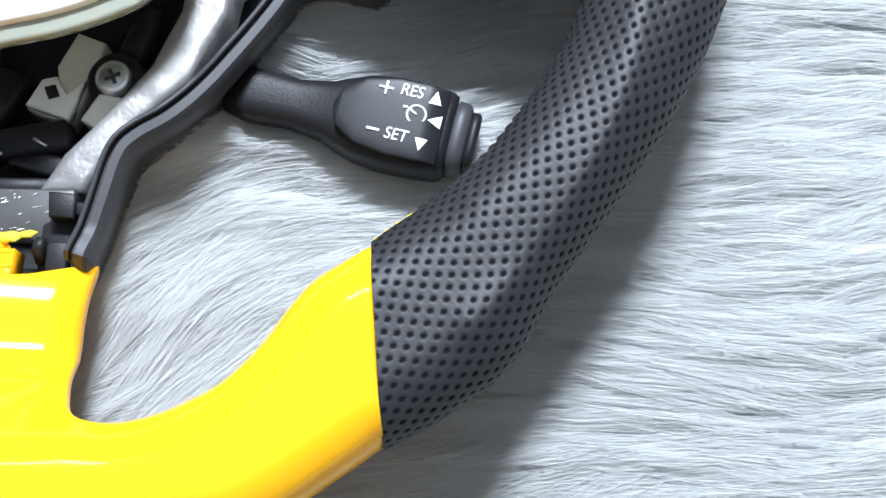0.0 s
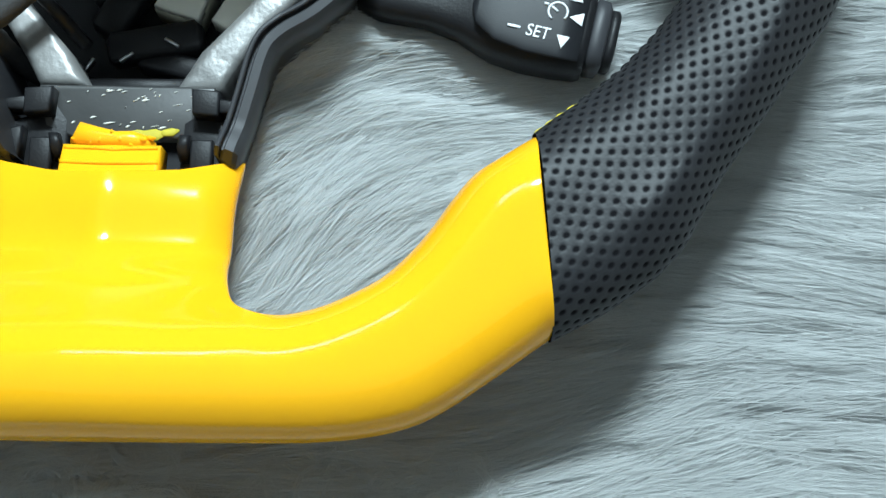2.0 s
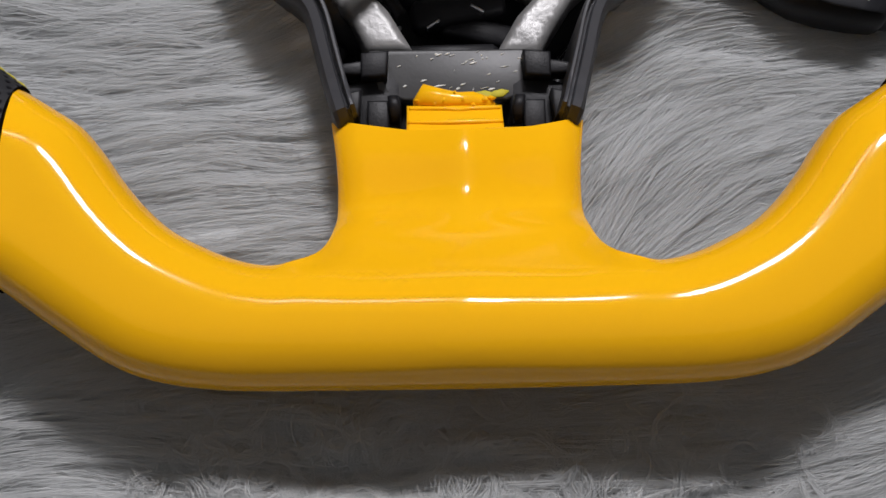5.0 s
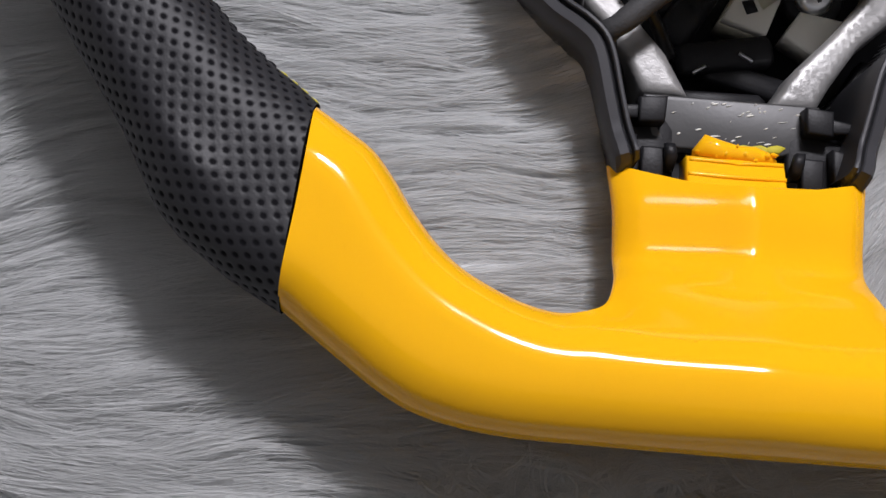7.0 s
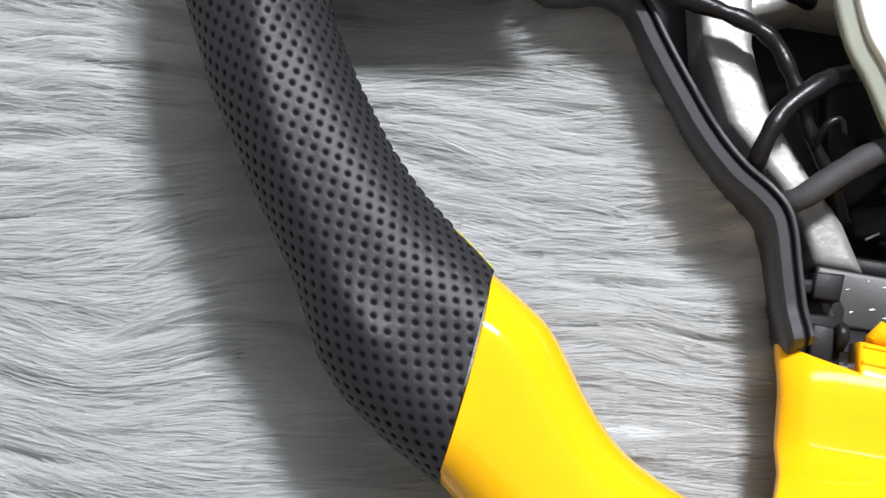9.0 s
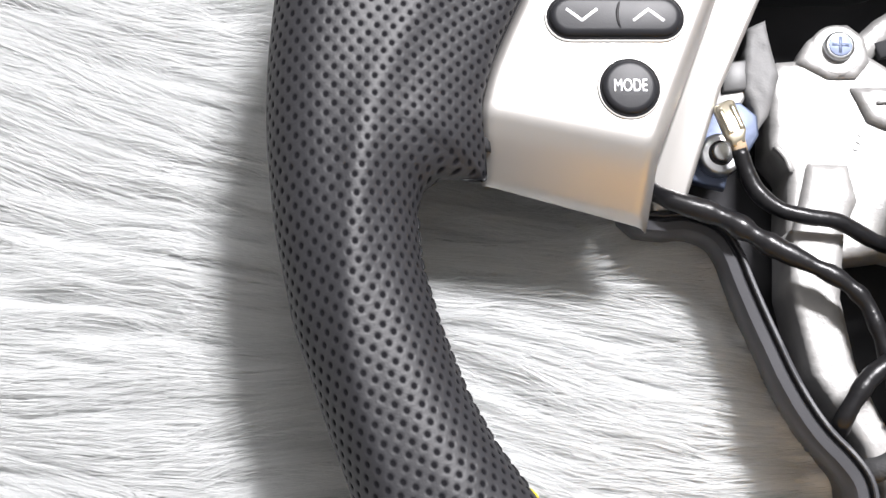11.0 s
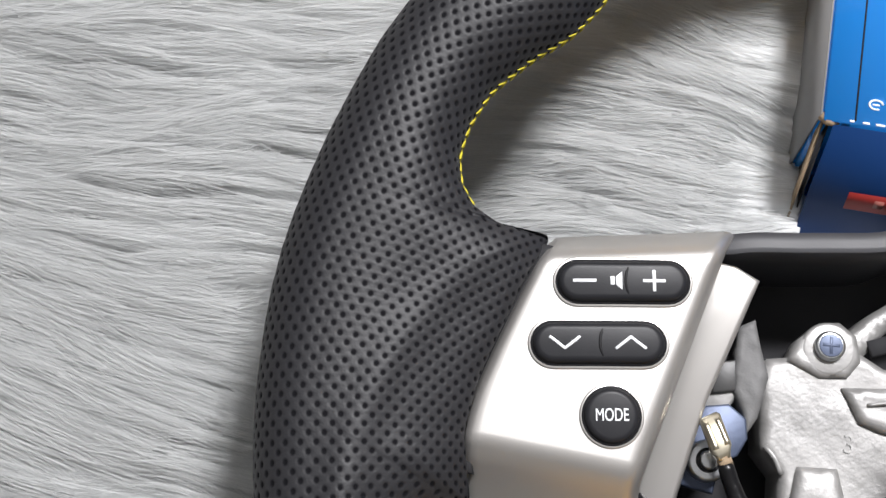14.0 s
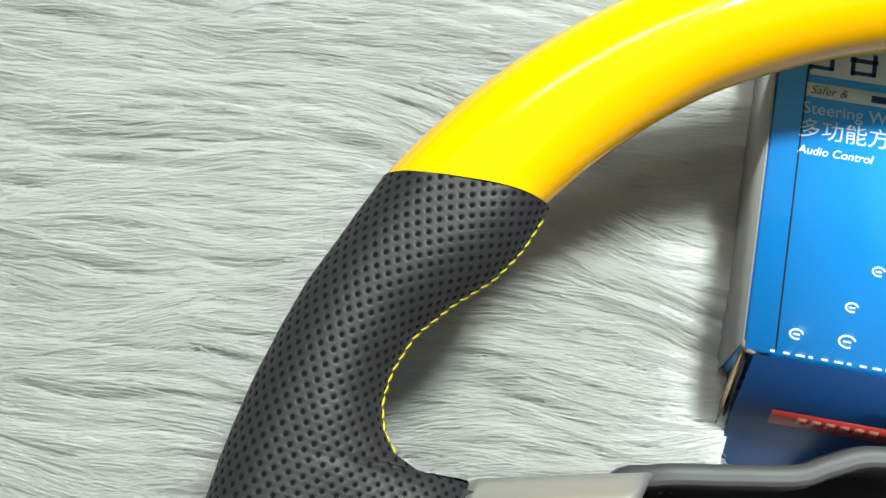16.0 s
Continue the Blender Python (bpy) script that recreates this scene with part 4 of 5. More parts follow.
part("tab_ridge", tube([(-12, -122.6, -19.6), (-3, -122.7, -19.4), (0, -123.0, -19.5), (3, -122.7, -19.4), (10.5, -122.5, -19.6)], 0.5, 8, 1.0), M_YELLOW, tab)
part("paint_lump", loft([(-11, -120.5, -22, 0.8, 1, 0), (-8.5, -118.8, -20.5, 2.8, 2.4, 0), (-4, -119.6, -20.6, 2.4, 2.0, 0), (0, -119.9, -20.8, 1.8, 1.7, 0), (4, -120, -20.8, 2.0, 1.8, 0), (7.5, -120.5, -21.5, 1.5, 1.4, 0), (9.5, -121, -22, 0.4, 0.5, 0)], 18, 2), M_YELLOW, tab)

drips = random.Random(9)
for k in range(9):
    x, y, r = -10 + 2.4 * k + drips.uniform(-0.8, 0.8), drips.uniform(-121.6, -118.2), drips.uniform(0.7, 1.5)
    part("paint_lump", loft([(x - r, y, -20.6, r * 0.2, 0.3, drips.uniform(-40, 40)), (x, y + drips.uniform(-0.3, 0.3), -19.2 - drips.random(), r * 0.7, 1.0, drips.uniform(-40, 40)), (x + r, y, -20.8, r * 0.2, 0.3, drips.uniform(-40, 40))], 10, 2), M_YELLOW, tab)
part("tab_ridge", tube([(-12.4, -126.4, -18.3), (-4, -126.6, -18.0), (4, -126.5, -18.0), (11, -126.3, -18.3)], 0.55, 8, 1.0), M_YELLOW, tab)
for x, y, l, w in ((6.5, -117.0, 4.0, 1.6), (11.0, -116.2, 2.6, 1.1), (2.5, -116.6, 2.6, 0.9)):
    part("paint_smear", loft([(x - l, y - 0.5, -28.9, 0.2, 0.1, 12), (x - l / 2, y, -28.8, w * 0.8, 0.35, 12), (x + l / 3, y + 0.3, -28.8, w, 0.35, 12), (x + l, y + 0.8, -28.9, 0.2, 0.1, 12)], 12, 2), M_YTHREAD, tab, "smeared yellow-green paint")
for side in (1, -1):
    clip = part("plastic_clip", slab([(x * side, y) for x, y in [(14, -113), (19, -106), (23.5, -106), (24, -112), (28.5, -113.5), (29, -122), (26, -128), (14, -128)]], -48, -29, 0.8, 2), M_BLACK, WHEEL, "black moulded clip block")
    for ribs, top in (([(17, -106), (24, -106.5), (24, -113), (17.5, -112.5)], -23.5), ([(23.5, -108), (30, -109), (30, -111.5), (23.5, -111.8)], -25), ([(17, -118.5), (22.5, -118.5), (22.5, -127), (17, -127)], -25.5), ([(24, -116), (28, -117), (27.5, -124), (24.5, -124)], -24)):
        part("clip_rib", slab([(x * side, y) for x, y in ribs], -31, top, 0.6, 2), M_BLACK, clip)
    part("clip_hook", loft([(15.5 * side, -124, -28, 1.2, 2, 90), (15.5 * side, -121, -25, 1.6, 2, 90), (16 * side, -118, -24.5, 1.4, 1.5, 90)], 14), M_BLACK, clip)

# the cast plate on the left with its bolts
cast = part("hub_casting", cast_field([(-71, 3), (-70, 9), (-64, 11), (-61, 17), (-55, 20), (-48, 17), (-40, 14), (-20, 16), (20, 16), (40, 14), (60, 10), (66, -20), (58, -38), (46, -40), (30, -34), (-30, -34), (-45, -40), (-58, -38), (-61, -20), (-67, -15), (-69, -5)], -60, -42, 0.35, 0.09, 1.6, 1.6, 3.0), M_CAST, WHEEL, "cast aluminium hub plate with pitted skin")
for outline, z in (([(-57, -17), (-47, -15), (-43, -24), (-46, -39), (-57, -39)], -39.5), ([(-50, 6), (-38, 9), (-28, 4), (-30, -4), (-44, -2)], -40.0)):
    part("casting_pad", cast_field(outline, -48, z, 0.5, 0.15, 1.5, 1.2, 7.0), M_CAST, cast)
strut = [(-52, 19.5), (-47, 27), (-40.5, 33.5), (-28, 41), (-22, 36), (-34, 30), (-40.5, 25), (-47, 14)]
part("casting_strut", cast_field(strut, -58, -42.5, 0.4, 0.12, 1.5, 1.6, 11.0), M_CAST, cast)
tab_line = [(-65, 9.5), (-63.5, 16), (-59, 21.5), (-54, 23), (-49, 20.5), (-46.5, 14), (-49, 9), (-56, 7)]
part("bolt_tab", cast_field(tab_line, -52, -40.6, 0.15, 0.15, 1.2, 1.0, 4.0), M_CAST, cast)
for a, b, r in (((-60.5, -20, -41.6), (-66, -14, -41.8), 0.9), ((-43, 3, -39.8), (-34, 6, -39.8), 0.5)):
    part("casting_ridge", tube([a, tuple((p + q) / 2 + 0.4 for p, q in zip(a, b)), b], r, 8, 1.5, lumps=0.4), M_CAST, cast)
part("casting_slot", bar(-42.5, 19.5, 5.5, 4.5, 30, -44, -41.9, 0.4), M_DEEP, cast)
part("grey_block", slab([(-84.5, 3), (-78.5, 5.5), (-76.5, -2.5), (-82.8, -5)], -46, -36.5, 0.6, 2), M_DULL, WHEEL, "grey moulded block beside the casting")
part("black_block", slab([(-88, -1.5), (-85, 1), (-84.8, -9), (-87.8, -11)], -46, -33, 0.5, 2), M_BLACK, WHEEL, "black moulded block beside the panel")
lettering("casting_mark", "3", M_CAST, cast, (-45.2, -8, -42.2), 7, 8, depth=0.5)


def bolt(x, y, z, r, parent, mat=M_STEEL, washer=None, name="bolt"):
    if washer:
        part("washer", drum(x, y, z - 2.2, z - 1.0, washer, 32, 0.4), mat, parent)
    b = part(name, drum(x, y, z - 2, z + 1.0, r, 28, 0.9), mat, parent)
    return b


boss = part("bolt_boss", drum(-55.3, 15.2, -56, -40.5, 7.2, 36, 1.0), M_CAST, cast)
bolt(-55.4, 15.8, -39.4, 4.0, cast, M_STEEL)
part("bolt_recess", drum(-55.4, 15.8, -38.8, -38.2, 3.1, 24, 0.2), M_BLUEZINC, cast)
for turn in (10, 100):
    part("cross_slot", bar(-55.4, 15.8, 4.4, 0.8, turn, -38.4, -38.08), M_BLUEZINC, cast)
washer = part("contact_plate", slab([(-85, -9), (-78, -6.5), (-73, -9), (-71.5, -14), (-73, -19), (-77, -22), (-77, -30), (-86, -30), (-87, -18)], -40, -36, 0.6, 2), M_BLUEZINC, WHEEL, "bluish zinc-plated contact plate")
part("nut", drum(-80.5, -22.5, -36, -31.5, 5.4, 32, 1.0), M_STEEL, washer)
part("nut_recess", drum(-80.5, -22.5, -31.5, -30.8, 3.2, 24, 0.3), M_BLACK, washer)
part("screw", drum(-80.5, -22.5, -31, -29.6, 2.4, 24, 0.6), M_STEEL, washer)
part("grey_tape", cast_field([(-80, 14), (-76, 17), (-73, 10), (-69.5, 3), (-70, -8), (-72, -13), (-74, -8), (-77.5, -3), (-79, 4)], -50, -36, 0.9, 0.2, 1.0, 1.2, 9.0), M_TAPE, WHEEL, "crumpled grey tape round the casting")
part("inner_bracket", rough_slab([(-88, -2), (-80, 4), (-76, -3), (-78, -9), (-86, -10)], -46, -38, 0.8, 0.6), M_CAST, WHEEL, "cast bracket stub")

# spade terminal and its lead
term = part("spade_terminal", loft([(-84.0, -12.6, -24, 2.0, 1.3, -50), (-83.5, -13.2, -23.6, 2.7, 1.7, -50), (-79.2, -20.0, -22.6, 2.7, 1.7, -50), (-78.6, -20.9, -22.6, 2.0, 1.4, -50), (-77.9, -22.4, -23, 1.6, 1.5, -50)], 20, 5), M_BRASS, WHEEL, "bare brass-plated spade terminal")
for off in (-1.5, 1.5):
    part("terminal_curl", tube([(-83.1 + off * 0.77, -14.0 + off * 0.64, -22.2), (-79.3 + off * 0.77, -19.6 + off * 0.64, -21.2)], 0.8, 8, 1.0), M_BRASS, term)
part("terminal_crimp", loft([(-78.2, -21.9, -23, 1.9, 1.7, -50), (-76.8, -23.9, -23.6, 1.9, 1.7, -50)], 14, 2.5), M_CARD, term)
part("cable", tube([(-77.5, -23.0, -23.4), (-75, -27, -24.5), (-71, -32, -25), (-65, -35, -25), (-58, -35.3, -25), (-50, -34.5, -26), (-40, -36, -30), (-30, -34, -40)], 2.1, 12, 1.5, lumps=0.15), M_CABLE, WHEEL, "thin black sleeved cable")
part("cable", tube([(-98, -36, -30), (-91, -39.5, -24), (-78, -41, -23), (-66, -45, -22), (-56, -47.5, -21.5), (-48, -49.5, -21.5), (-41.5, -53, -22), (-37.5, -58.5, -22), (-33.5, -65, -23), (-30, -71.5, -25), (-26, -77.5, -27), (-21, -83, -30), (-14, -90, -40)], [2.4, 2.4, 2.6, 2.8, 2.8, 2.4, 2.1, 2.0, 1.9, 1.8, 1.8, 1.8, 1.8], 14, 1.5, lumps=0.3), M_CABLE, WHEEL, "taped black cable loom")
part("cable", tube([(-34, -92, -46), (-39.5, -87, -32), (-42, -83.5, -20), (-41, -78, -17), (-38, -71, -17), (-32.5, -65, -17.5), (-27, -60, -20), (-20, -56, -26)], 2.4, 14, 1.5, lumps=0.25), M_CABLE, WHEEL, "black cable loop over the arm")
part("cable", tube([(-24, -98, -46), (-31, -95, -34), (-33.5, -92.5, -22), (-30, -90, -19), (-23, -83.5, -18.5), (-15, -77, -19), (-7, -73, -24)], 3.0, 14, 1.5, lumps=0.25), M_SLEEVE, WHEEL, "black cable loop near the clip")
part("cable", tube([(-28, -76, -24), (-27, -72, -20), (-24, -70, -20), (-22, -73, -22)], 0.9, 10, 1.0), M_CABLE, WHEEL, "thin curled black lead")

# right side of the hub: screw, white blocks, connector
blk = part("white_block", slab([(17, -80), (21.5, -72.5), (34, -74.5), (25.5, -85)], -54, -45, 0.8, 2), M_WHITE, WHEEL, "white plastic block beside the screw")
part("rubber_washer", drum(25.6, -68, -54, -46.5, 8.2, 32, 1.2), M_BLACK, WHEEL, "black washer under the screw")
scr = part("screw", drum(25.2, -68, -48, -43.8, 5.2, 36, 1.8), M_STEEL, WHEEL, "shiny cross-head screw")
for turn in (25, 115):
    part("cross_slot", bar(25.2, -68, 4.6, 1.1, turn, -44.3, -43.6), M_DULL, scr)
con = part("connector", slab([(13, -53), (21, -56), (18.5, -66), (12.5, -80), (0.5, -75.5), (4.5, -67.5), (8.5, -66.5), (8, -63)], -60, -50, 0.8, 2), M_CREAM, WHEEL, "cream plug connector")
part("connector_latch", slab([(5, -68), (9, -67), (12, -72), (17, -68), (13, -79.5), (1, -75.5)], -52, -47, 0.7, 2), M_WHITE, con)
part("connector_socket", slab([(6, -70.5), (9, -69.6), (10.5, -73), (7.5, -74)], -48, -46.5, 0.2, 1), M_BLACK, con)
for k, (x, y, z, w, l, turn) in enumerate(((2, -86, -50, 9, 26, 10), (-8, -74, -54, 10, 20, 60), (8, -92, -52, 7, 22, -15), (-14, -62, -56, 9, 24, 100), (-2, -99, -50, 5, 30, 0), (30, -52, -56, 8, 18, 70), (-30, -98, -52, 5, 16, 60), (38, -90, -54, 4, 14, 60))):
    c, s = math.cos(radians(turn)), math.sin(radians(turn))
    part("dark_moulding", loft([(x - c * l / 2, y - s * l / 2, z, w * 0.35, 2.5, turn), (x - c * l / 2.3, y - s * l / 2.3, z, w * 0.5, 4.5, turn), (x + c * l / 2.3, y + s * l / 2.3, z + 1, w * 0.5, 4.5, turn), (x + c * l / 2, y + s * l / 2, z + 1, w * 0.3, 2.5, turn)], 20, 4), M_BLACK, WHEEL, "glossy black moulding deep in the hub")
# thin steel bars added in place of small glints on the dark mouldings
for x, y, z, turn in ((-5, -91, -45, 35), (7, -87, -44, -30), (-15, -93, -46, 60)):
    part("glint_bar", bar(x, y, 4.2, 0.8, turn, z - 2, z, 0.25), M_STEEL, WHEEL, "thin steel bar standing in for a glint")

# pale cover over the middle of the hub
cover = [(-9, -76.5), (0, -74.3), (6, -72), (20, -68.5), (33, -63.5), (42, -58), (49, -48), (52, -30), (50, -10), (40, 4), (20, 9), (0, 10), (-18, 8), (-30, -2), (-34, -22), (-32.5, -38), (-27, -54), (-21.5, -62), (-17, -70), (-14, -74.6)]
cov = spline(np.array(cover + cover[:1], float), 2.5)[:-1]
pad = part("hub_cover", slab([tuple(p) for p in (cov - (5, -30)) * 0.89 + (5, -30)], -14, -8.6, 1.0, 3), M_PAD, WHEEL, "white film-covered pad over the hub")
part("cover_rim", slab([tuple(p) for p in cov], -14.5, -11.4, 1.2, 3), M_PADEDGE, pad, "pale translucent rim")


# ---------------------------------------------------------------- cruise lever
AX = -12.5
lever = part("cruise_lever", loft([(58, -71, -41, 7, 6, AX), (64, -73.5, -41, 7.2, 6.2, AX), (76, -76, -41, 6.6, 6.0, AX), (85, -78, -40.5, 8.2, 6.5, AX), (88, -78.7, -40.2, 9.6, 7.2, AX), (94, -80, -40, 11.8, 8.3, AX), (102, -81.6, -40, 12.8, 8.8, AX), (110, -83.3, -40, 12.6, 8.8, AX), (116, -84.5, -40, 12.0, 8.6, AX), (117.6, -84.9, -40, 11.2, 8.0, AX)], 40, 3.2), M_BLACK, WHEEL, "black cruise-control lever behind the rim")
part("lever_face", loft([(86.8, -78.6, -31.9, 1.0, 0.4, AX), (88.5, -79, -31.6, 5.5, 0.5, AX), (94, -80.1, -31.2, 9.0, 0.6, AX), (102, -81.7, -30.9, 10.6, 0.7, AX), (110, -83.4, -30.9, 10.6, 0.7, AX), (115.6, -84.6, -31.1, 10.2, 0.6, AX)], 32, 3), M_BUTTON, lever)
part("lever_end_button", loft([(117.5, -84.9, -40, 8.4, 7, AX), (118.2, -85, -40, 10.2, 7.6, AX), (121.2, -85.7, -40, 9.8, 7.4, AX), (122, -85.9, -40, 8.6, 6.4, AX)], 32, 3.2), M_GREY, lever)
part("lever_end_ring", loft([(122, -85.9, -40, 8.2, 6.2, AX), (124.0, -86.3, -40, 8.2, 6.2, AX), (124.6, -86.5, -40, 7.4, 5.4, AX)], 32, 3.0), M_BLACK, lever)
ZT = -30.05
for text, x, y, size in (("RES", 107.3, -75.2, 4.6), ("SET", 103.2, -87.2, 4.6)):
    lettering("lettering", text, M_MARK, lever, (x, y, ZT), size, AX, stretch=0.86, shear=0.12)


def triangle(x, y, size, turn):
    pts = [(0, 0.62 * size), (-0.5 * size, -0.4 * size), (0.5 * size, -0.4 * size)]
    c, s = math.cos(radians(turn)), math.sin(radians(turn))
    part("symbol", slab([(x + c * u - s * v, y + s * u + c * v) for u, v in pts], ZT - 0.3, ZT + 0.06, 0.05, 1), M_MARK, lever)


triangle(113.6, -77.3, 3.6, AX)
triangle(109.6, -89.4, 3.4, AX + 180)
triangle(113.6, -83.4, 3.6, AX + 90)
for x, y, l, w in ((100.6, -74.2, 3.8, 0.6), (100.6, -74.2, 0.6, 3.8), (97.2, -85.6, 3.4, 0.7)):
    part("symbol", bar(x, y, l, w, AX, ZT - 0.3, ZT + 0.06), M_MARK, lever)
dial = [(108.5 + 2.5 * math.cos(radians(a)), -81.6 + 2.5 * math.sin(radians(a)), ZT) for a in range(-50, 231, 20)]
part("symbol", tube(dial, 0.32, 6, 0.6), M_MARK, lever)
part("symbol", tube([(108.5, -81.6, ZT), (107.0, -80.2, ZT)], 0.35, 6, 0.6), M_MARK, lever)
part("symbol", tube([(105.0, -79.4, ZT), (106.2, -79.6, ZT)], 0.4, 6, 0.6), M_MARK, lever)


# ---------------------------------------------------------------- the blue carton
BOX_W, BOX_D, BOX_H = 102.0, 150.0, 58.0
carton = tagged(new("carton"), "glossy blue printed carton with a loose end flap on the rug", "box")
carton.matrix_world = pose(-0.0679, 0.1092, BASE_Z, 0, 0, 5.0)


def card(x0, x1, y0, y1, z0, z1, bevel=0.8):
    bm = box_mesh(x0 * MM, x1 * MM, y0 * MM, y1 * MM, z0 * MM, z1 * MM)
    bmesh.ops.bevel(bm, geom=bm.edges[:], offset=bevel * MM, segments=2, affect="EDGES")
    return bm


body = part("carton_body", card(-4.0, BOX_W, 2, BOX_D, 0, BOX_H), M_BOX, carton)
part("lid_panel", card(-3.6, BOX_W - 0.5, 0.5, BOX_D - 0.5, BOX_H, BOX_H + 0.6, 0.25), M_BOX, carton)
# white card toned down to grey: the side's shade is in its colour
M_PAPER = material("shaded_white_card", (0.30, 0.30, 0.30), 0.6, vary=0.08, scale=40)
part("side_panel", card(-4.9, -4.05, 2.2, BOX_D - 0.3, 0.5, BOX_H + 0.2, 0.3), M_PAPER, carton, "unprinted white side of the carton, greyed for its shade")
part("fold_line", card(4.2, 4.7, 1.5, BOX_D - 1, BOX_H - 0.3, BOX_H + 0.75, 0.1), M_DEEP, carton)
flap = part("end_flap", card(-1.0, BOX_W - 1, -0.9, 0.0, -58, 0, 0.3), M_BOXDARK, carton, "dark blue loose end flap")
flap.matrix_basis = pose(0, 0, BOX_H * MM + 0.0002, -24, 0, 0)
part("torn_corner", loft([(-4.6, 2.5, BOX_H - 1.5, 1.0, 0.8, 0), (-3.0, 1.6, BOX_H - 0.6, 1.8, 1.2, 0), (-1.2, 1.2, BOX_H - 0.6, 1.6, 1.0, 0), (0.8, 1.2, BOX_H - 1.0, 0.5, 0.5, 0)], 12, 2.2), M_CARD, carton, "frayed brown card corner")


def prism(points, x0, x1):
    """A flat piece standing along the side: points of y, z in millimetres."""
    n = len(points)
    verts = [(x * MM, y * MM, z * MM) for x in (x0, x1) for y, z in points]
    faces = [tuple(range(n)), tuple(range(n, 2 * n))[::-1]] + [(k, k + n, (k + 1) % n + n, (k + 1) % n) for k in range(n)]
    bm = bmesh.new()
    bm.from_mesh(mesh_from("prism", verts, faces))
    bmesh.ops.recalc_face_normals(bm, faces=bm.faces)
    return bm


part("dust_flap", prism([(2, 57), (-21.5, 5), (-18, 5), (2, 48)], -3.6, -3.0), M_CARD, carton, "brown inner edge of the dust flap", smooth=False)
# a black sheet stands in for the shade inside the open end
part("opening_shade", prism([(1.8, 57), (-20, 6), (1.8, 6)], -1.9, -1.5), M_DEEP, carton, "black sheet for the shade in the opening beside the flap", smooth=False)
ribbon = part("red_banner", card(9.5, 60, -1.25, -0.9, -29, -22.5, 0.1), M_RED, flap, "red printed banner")
for k in range(6):
    part("banner_bar", card(17 + 4.0 * k, 19.6 + 4.0 * k, -1.45, -1.2, -27.0, -24.2, 0.05), M_PINK, flap)
Z = BOX_H + 0.62
M_PALE = material("pale_print", (0.50, 0.57, 0.66), 0.4, vary=0.1, scale=150)
# text dulled to greyish blue, with the rim's shadow put into its colour
M_SHADETEXT = material("shaded_print", (0.34, 0.50, 0.72), 0.4, vary=0.15, scale=300)
part("print_panel", card(5, 96, 84.5, 98, Z - 0.2, Z + 0.05, 0.02), M_PALE, carton)
for k in range(7):
    x = 8 + 12 * k
    for dx, dy, w, h in ((0, 91, 8, 1.4), (0, 94.5, 5, 1.2), (-3, 89, 1.3, 6), (3, 90, 1.3, 7), (0, 87, 7, 1.2)):
        part("print_bar", card(x + dx - w / 2, x + dx + w / 2, dy - h / 2, dy + h / 2, Z - 0.1, Z + 0.15, 0.02), M_BOXDARK, carton)
part("print_panel", card(4.5, 80, 77.5, 82.0, Z - 0.2, Z + 0.05, 0.02), M_PALE, carton)
for text, x, y, size, mat, shear in (("Safer &", 11.0, 79.7, 3.6, M_BOXDARK, 0.25), ("Steering Wheel", 20.5, 73.8, 5.2, M_SHADETEXT, 0.0), ("多功能方向盘", 23, 67.2, 6.5, M_SHADETEXT, 0.0), ("Audio Control", 14.5, 60.8, 3.5, M_MARK, 0.2)):
    lettering("print", text, mat, carton, (x, y, Z + 0.05), size, 0, shear=shear, depth=0.05)
part("print_bar", card(23, 44, 78.5, 80.7, Z - 0.1, Z + 0.15, 0.02), M_BOXDARK, carton)
for x, y, r in ((29.5, 28.4, 1.7), (23.3, 17.0, 1.7), (9.4, 7.0, 1.8), (22.9, 7.3, 2.2)):
    part("print_icon", tube([(x + r * math.cos(a), y + 0.75 * r * math.sin(a), Z) for a in [0.2 + 0.5 * j for j in range(11)]], 0.3, 6, 0.5), M_MARK, carton)
    part("print_icon", card(x - r * 0.5, x + r * 0.5, y - 0.25, y + 0.25, Z - 0.1, Z + 0.1, 0.02), M_MARK, carton)
for k in range(26):
    part("print_bar", card(3 + 3.4 * k, 3 + 3.4 * k + 1.2 + 1.2 * ((k * 7) % 3) / 2, 1.0, 1.6, Z - 0.1, Z + 0.1, 0.02), M_MARK, carton)


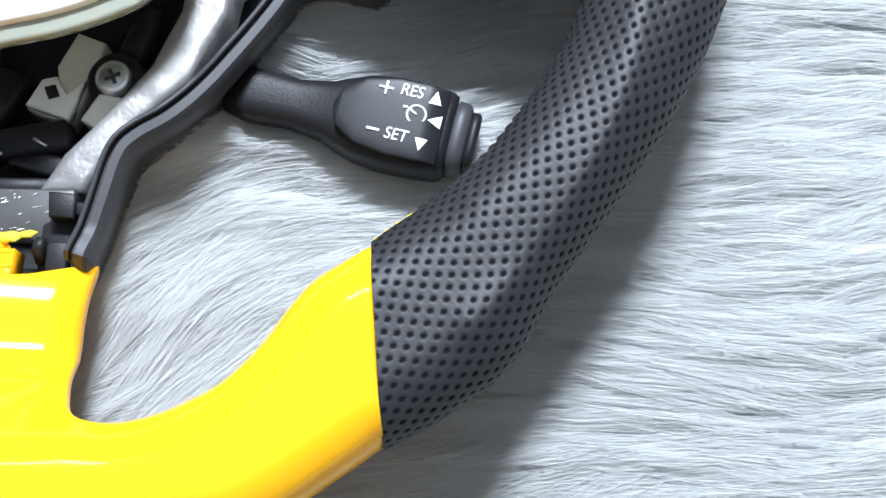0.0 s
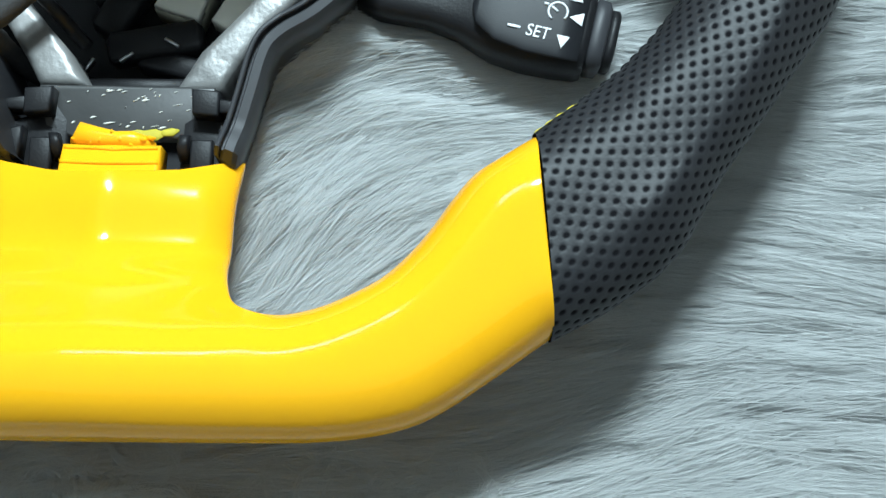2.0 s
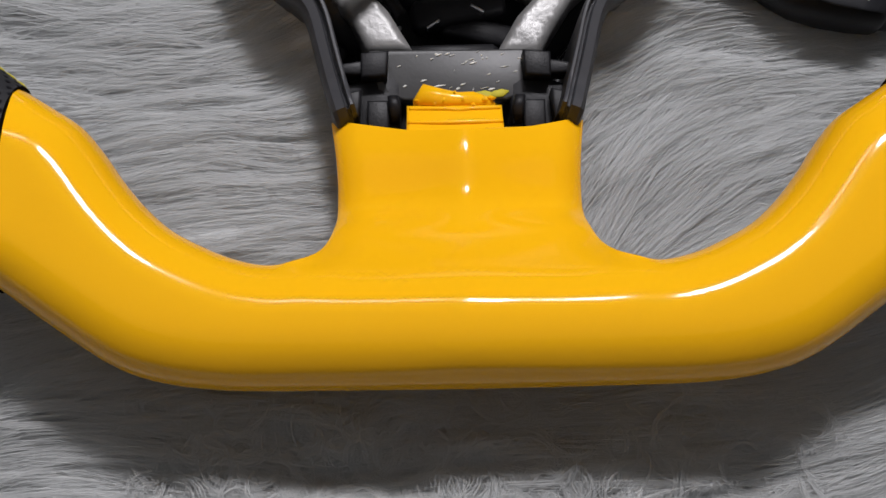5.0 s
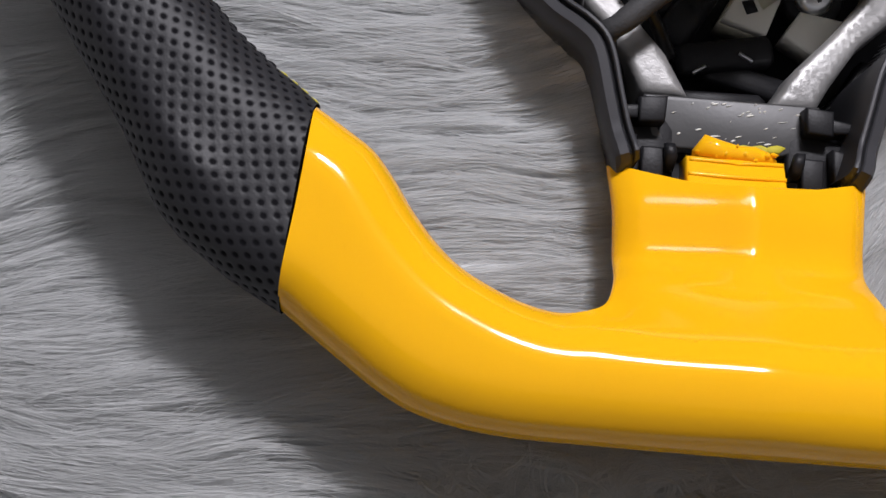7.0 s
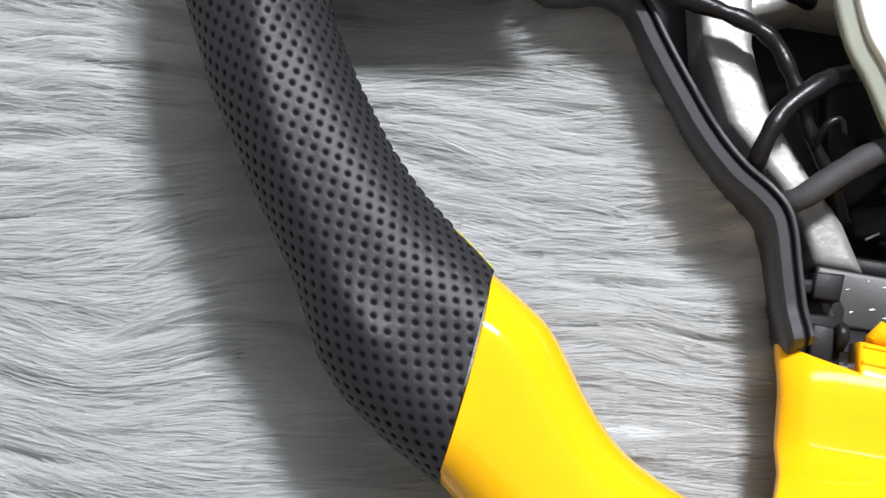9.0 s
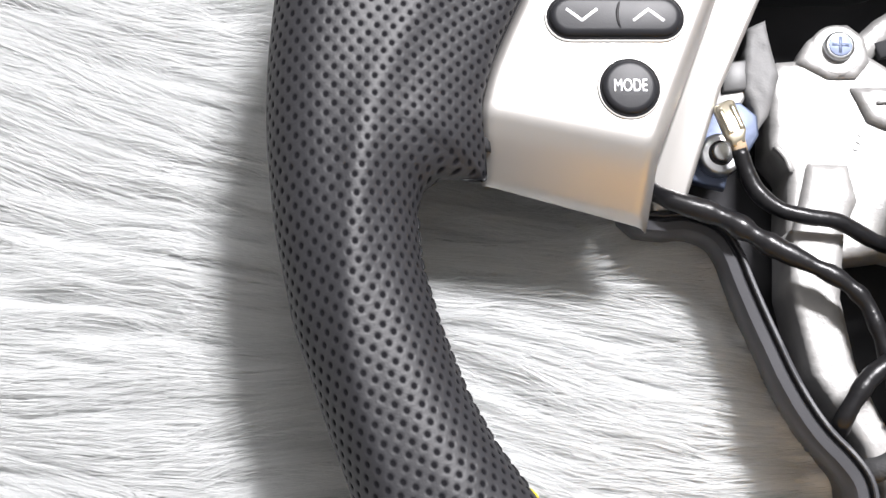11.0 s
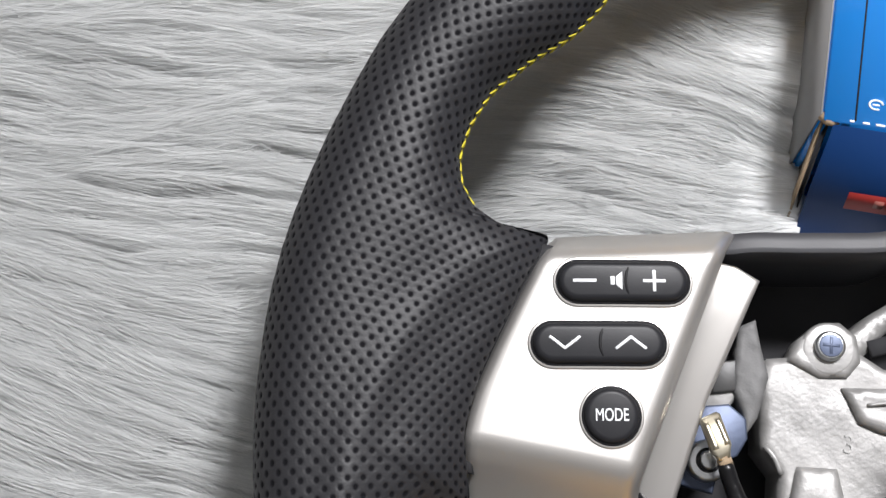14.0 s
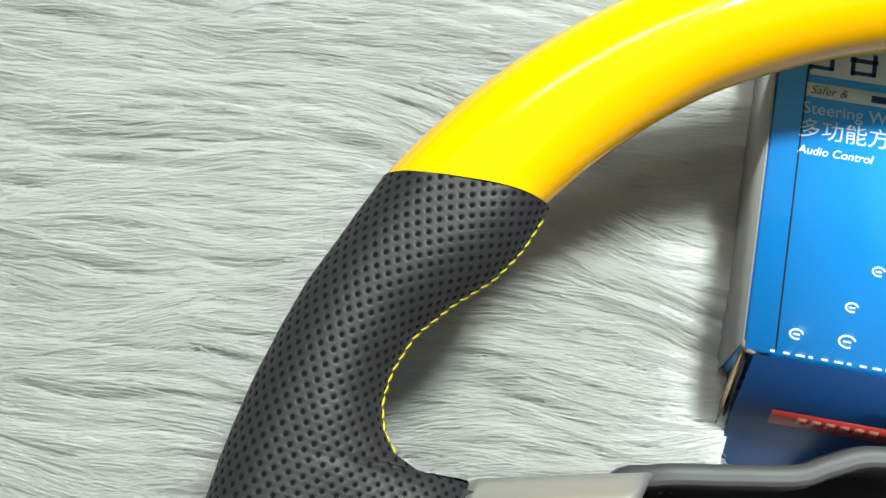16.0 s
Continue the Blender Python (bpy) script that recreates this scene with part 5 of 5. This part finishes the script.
# ---------------------------------------------------------------- the long pile
def long_hair(parent, count, strands, per=5, curl=False):
    """Locks of fine hair lying along the comb, or curled tufts under the lower bar."""
    rng = np.random.default_rng(12 if curl else 11)
    if curl:
        root = np.stack([rng.uniform(-0.075, 0.085, count), rng.normal(-0.174, 0.011, count)], 1)
    else:
        root = np.stack([rng.uniform(-0.32, 0.29, count), rng.uniform(-0.26, 0.28, count)], 1)
        root = root[~pressed(root[:, 0], root[:, 1], 0.9) & (rng.random(count) > 0.6 * tangled(root[:, 0], root[:, 1]))]
        count = len(root)
    turn = np.pi + comb(root[:, 0], root[:, 1]) + rng.normal(0, 0.07, count)
    bend = 0.9 * lattice(root[:, 0] * 25, root[:, 1] * 25, 9) + rng.normal(0, 0.2, count)
    length = rng.uniform(0.030, 0.055, count)
    lift = np.minimum(0.0034, np.abs(rng.normal(0.0014, 0.0012, count)))
    width = rng.uniform(0.0012, 0.0030, count)
    if curl:
        turn = rng.uniform(0, 2 * np.pi, count)
        bend = rng.choice((-1, 1), count) * rng.uniform(2.0, 5.0, count)
        length, lift, width = rng.uniform(0.016, 0.036, count), rng.uniform(0.0005, 0.004, count), rng.uniform(0.0002, 0.0006, count)
    n = count * strands
    lock = np.repeat(np.arange(count), strands)
    off = rng.normal(0, 1, (n, 2))
    frizz = rng.normal(0, 0.10, n)
    slen = length[lock] * rng.uniform(0.7, 1.1, n)
    s = np.linspace(0, 1, per)
    ang = turn[lock][:, None] + (bend[lock] + frizz)[:, None] * (s[None] - 0.2) + 0.2 * frizz[:, None] * np.sin(5 * s[None] + off[:, :1] * 3)
    step = slen[:, None] / (per - 1)
    dx, dy = np.cos(ang) * step, np.sin(ang) * step
    px = root[lock, 0][:, None] + np.concatenate([np.zeros((n, 1)), np.cumsum(dx[:, :-1], 1)], 1)
    py = root[lock, 1][:, None] + np.concatenate([np.zeros((n, 1)), np.cumsum(dy[:, :-1], 1)], 1)
    spread = (1 - 0.6 * s[None]) * width[lock][:, None]
    px += off[:, :1] * spread
    py += off[:, 1:] * spread
    pz = fur_height(px, py) + (lift[lock] + rng.normal(0, 0.0006, n))[:, None] * np.sin(np.pi * np.clip(s[None] * 1.05, 0, 1)) - 0.0008 * (s[None] < 0.05)
    pz = np.where(pressed(px, py, 1.02, -0.037), BASE_Z + 0.001, pz)
    half = (0.000056 * (1 - 0.6 * s[None] ** 2)) * rng.uniform(0.7, 1.5, n)[:, None]
    sx, sy = -np.sin(ang) * half, np.cos(ang) * half
    tilt = rng.uniform(-0.5, 0.5, n)[:, None] * half
    a = np.stack([px - sx, py - sy, pz - tilt], -1)
    b = np.stack([px + sx, py + sy, pz + tilt], -1)
    verts = np.stack([a, b], 2).reshape(-1, 3)
    base = (np.arange(n) * per * 2)[:, None, None] + (np.arange(per - 1) * 2)[None, :, None]
    quads = (base + np.array([0, 1, 3, 2])[None, None]).reshape(-1, 4)
    me = bpy.data.meshes.new("long_hair")
    nf = len(quads)
    me.vertices.add(len(verts))
    me.vertices.foreach_set("co", verts.astype(np.float32).ravel())
    me.loops.add(nf * 4)
    me.polygons.add(nf)
    me.polygons.foreach_set("loop_start", np.arange(0, nf * 4, 4))
    me.loops.foreach_set("vertex_index", quads.ravel().astype(np.int32))
    me.polygons.foreach_set("use_smooth", np.ones(nf, bool))
    me.update()
    return tagged(part("long_hair", me, M_FUR, parent, "curled tufts of pale grey hair" if curl else "long pale grey hair combed sideways"), kind="stuff")


long_hair(RUG, 15000, 17)
long_hair(RUG, 620, 12, 12, True)
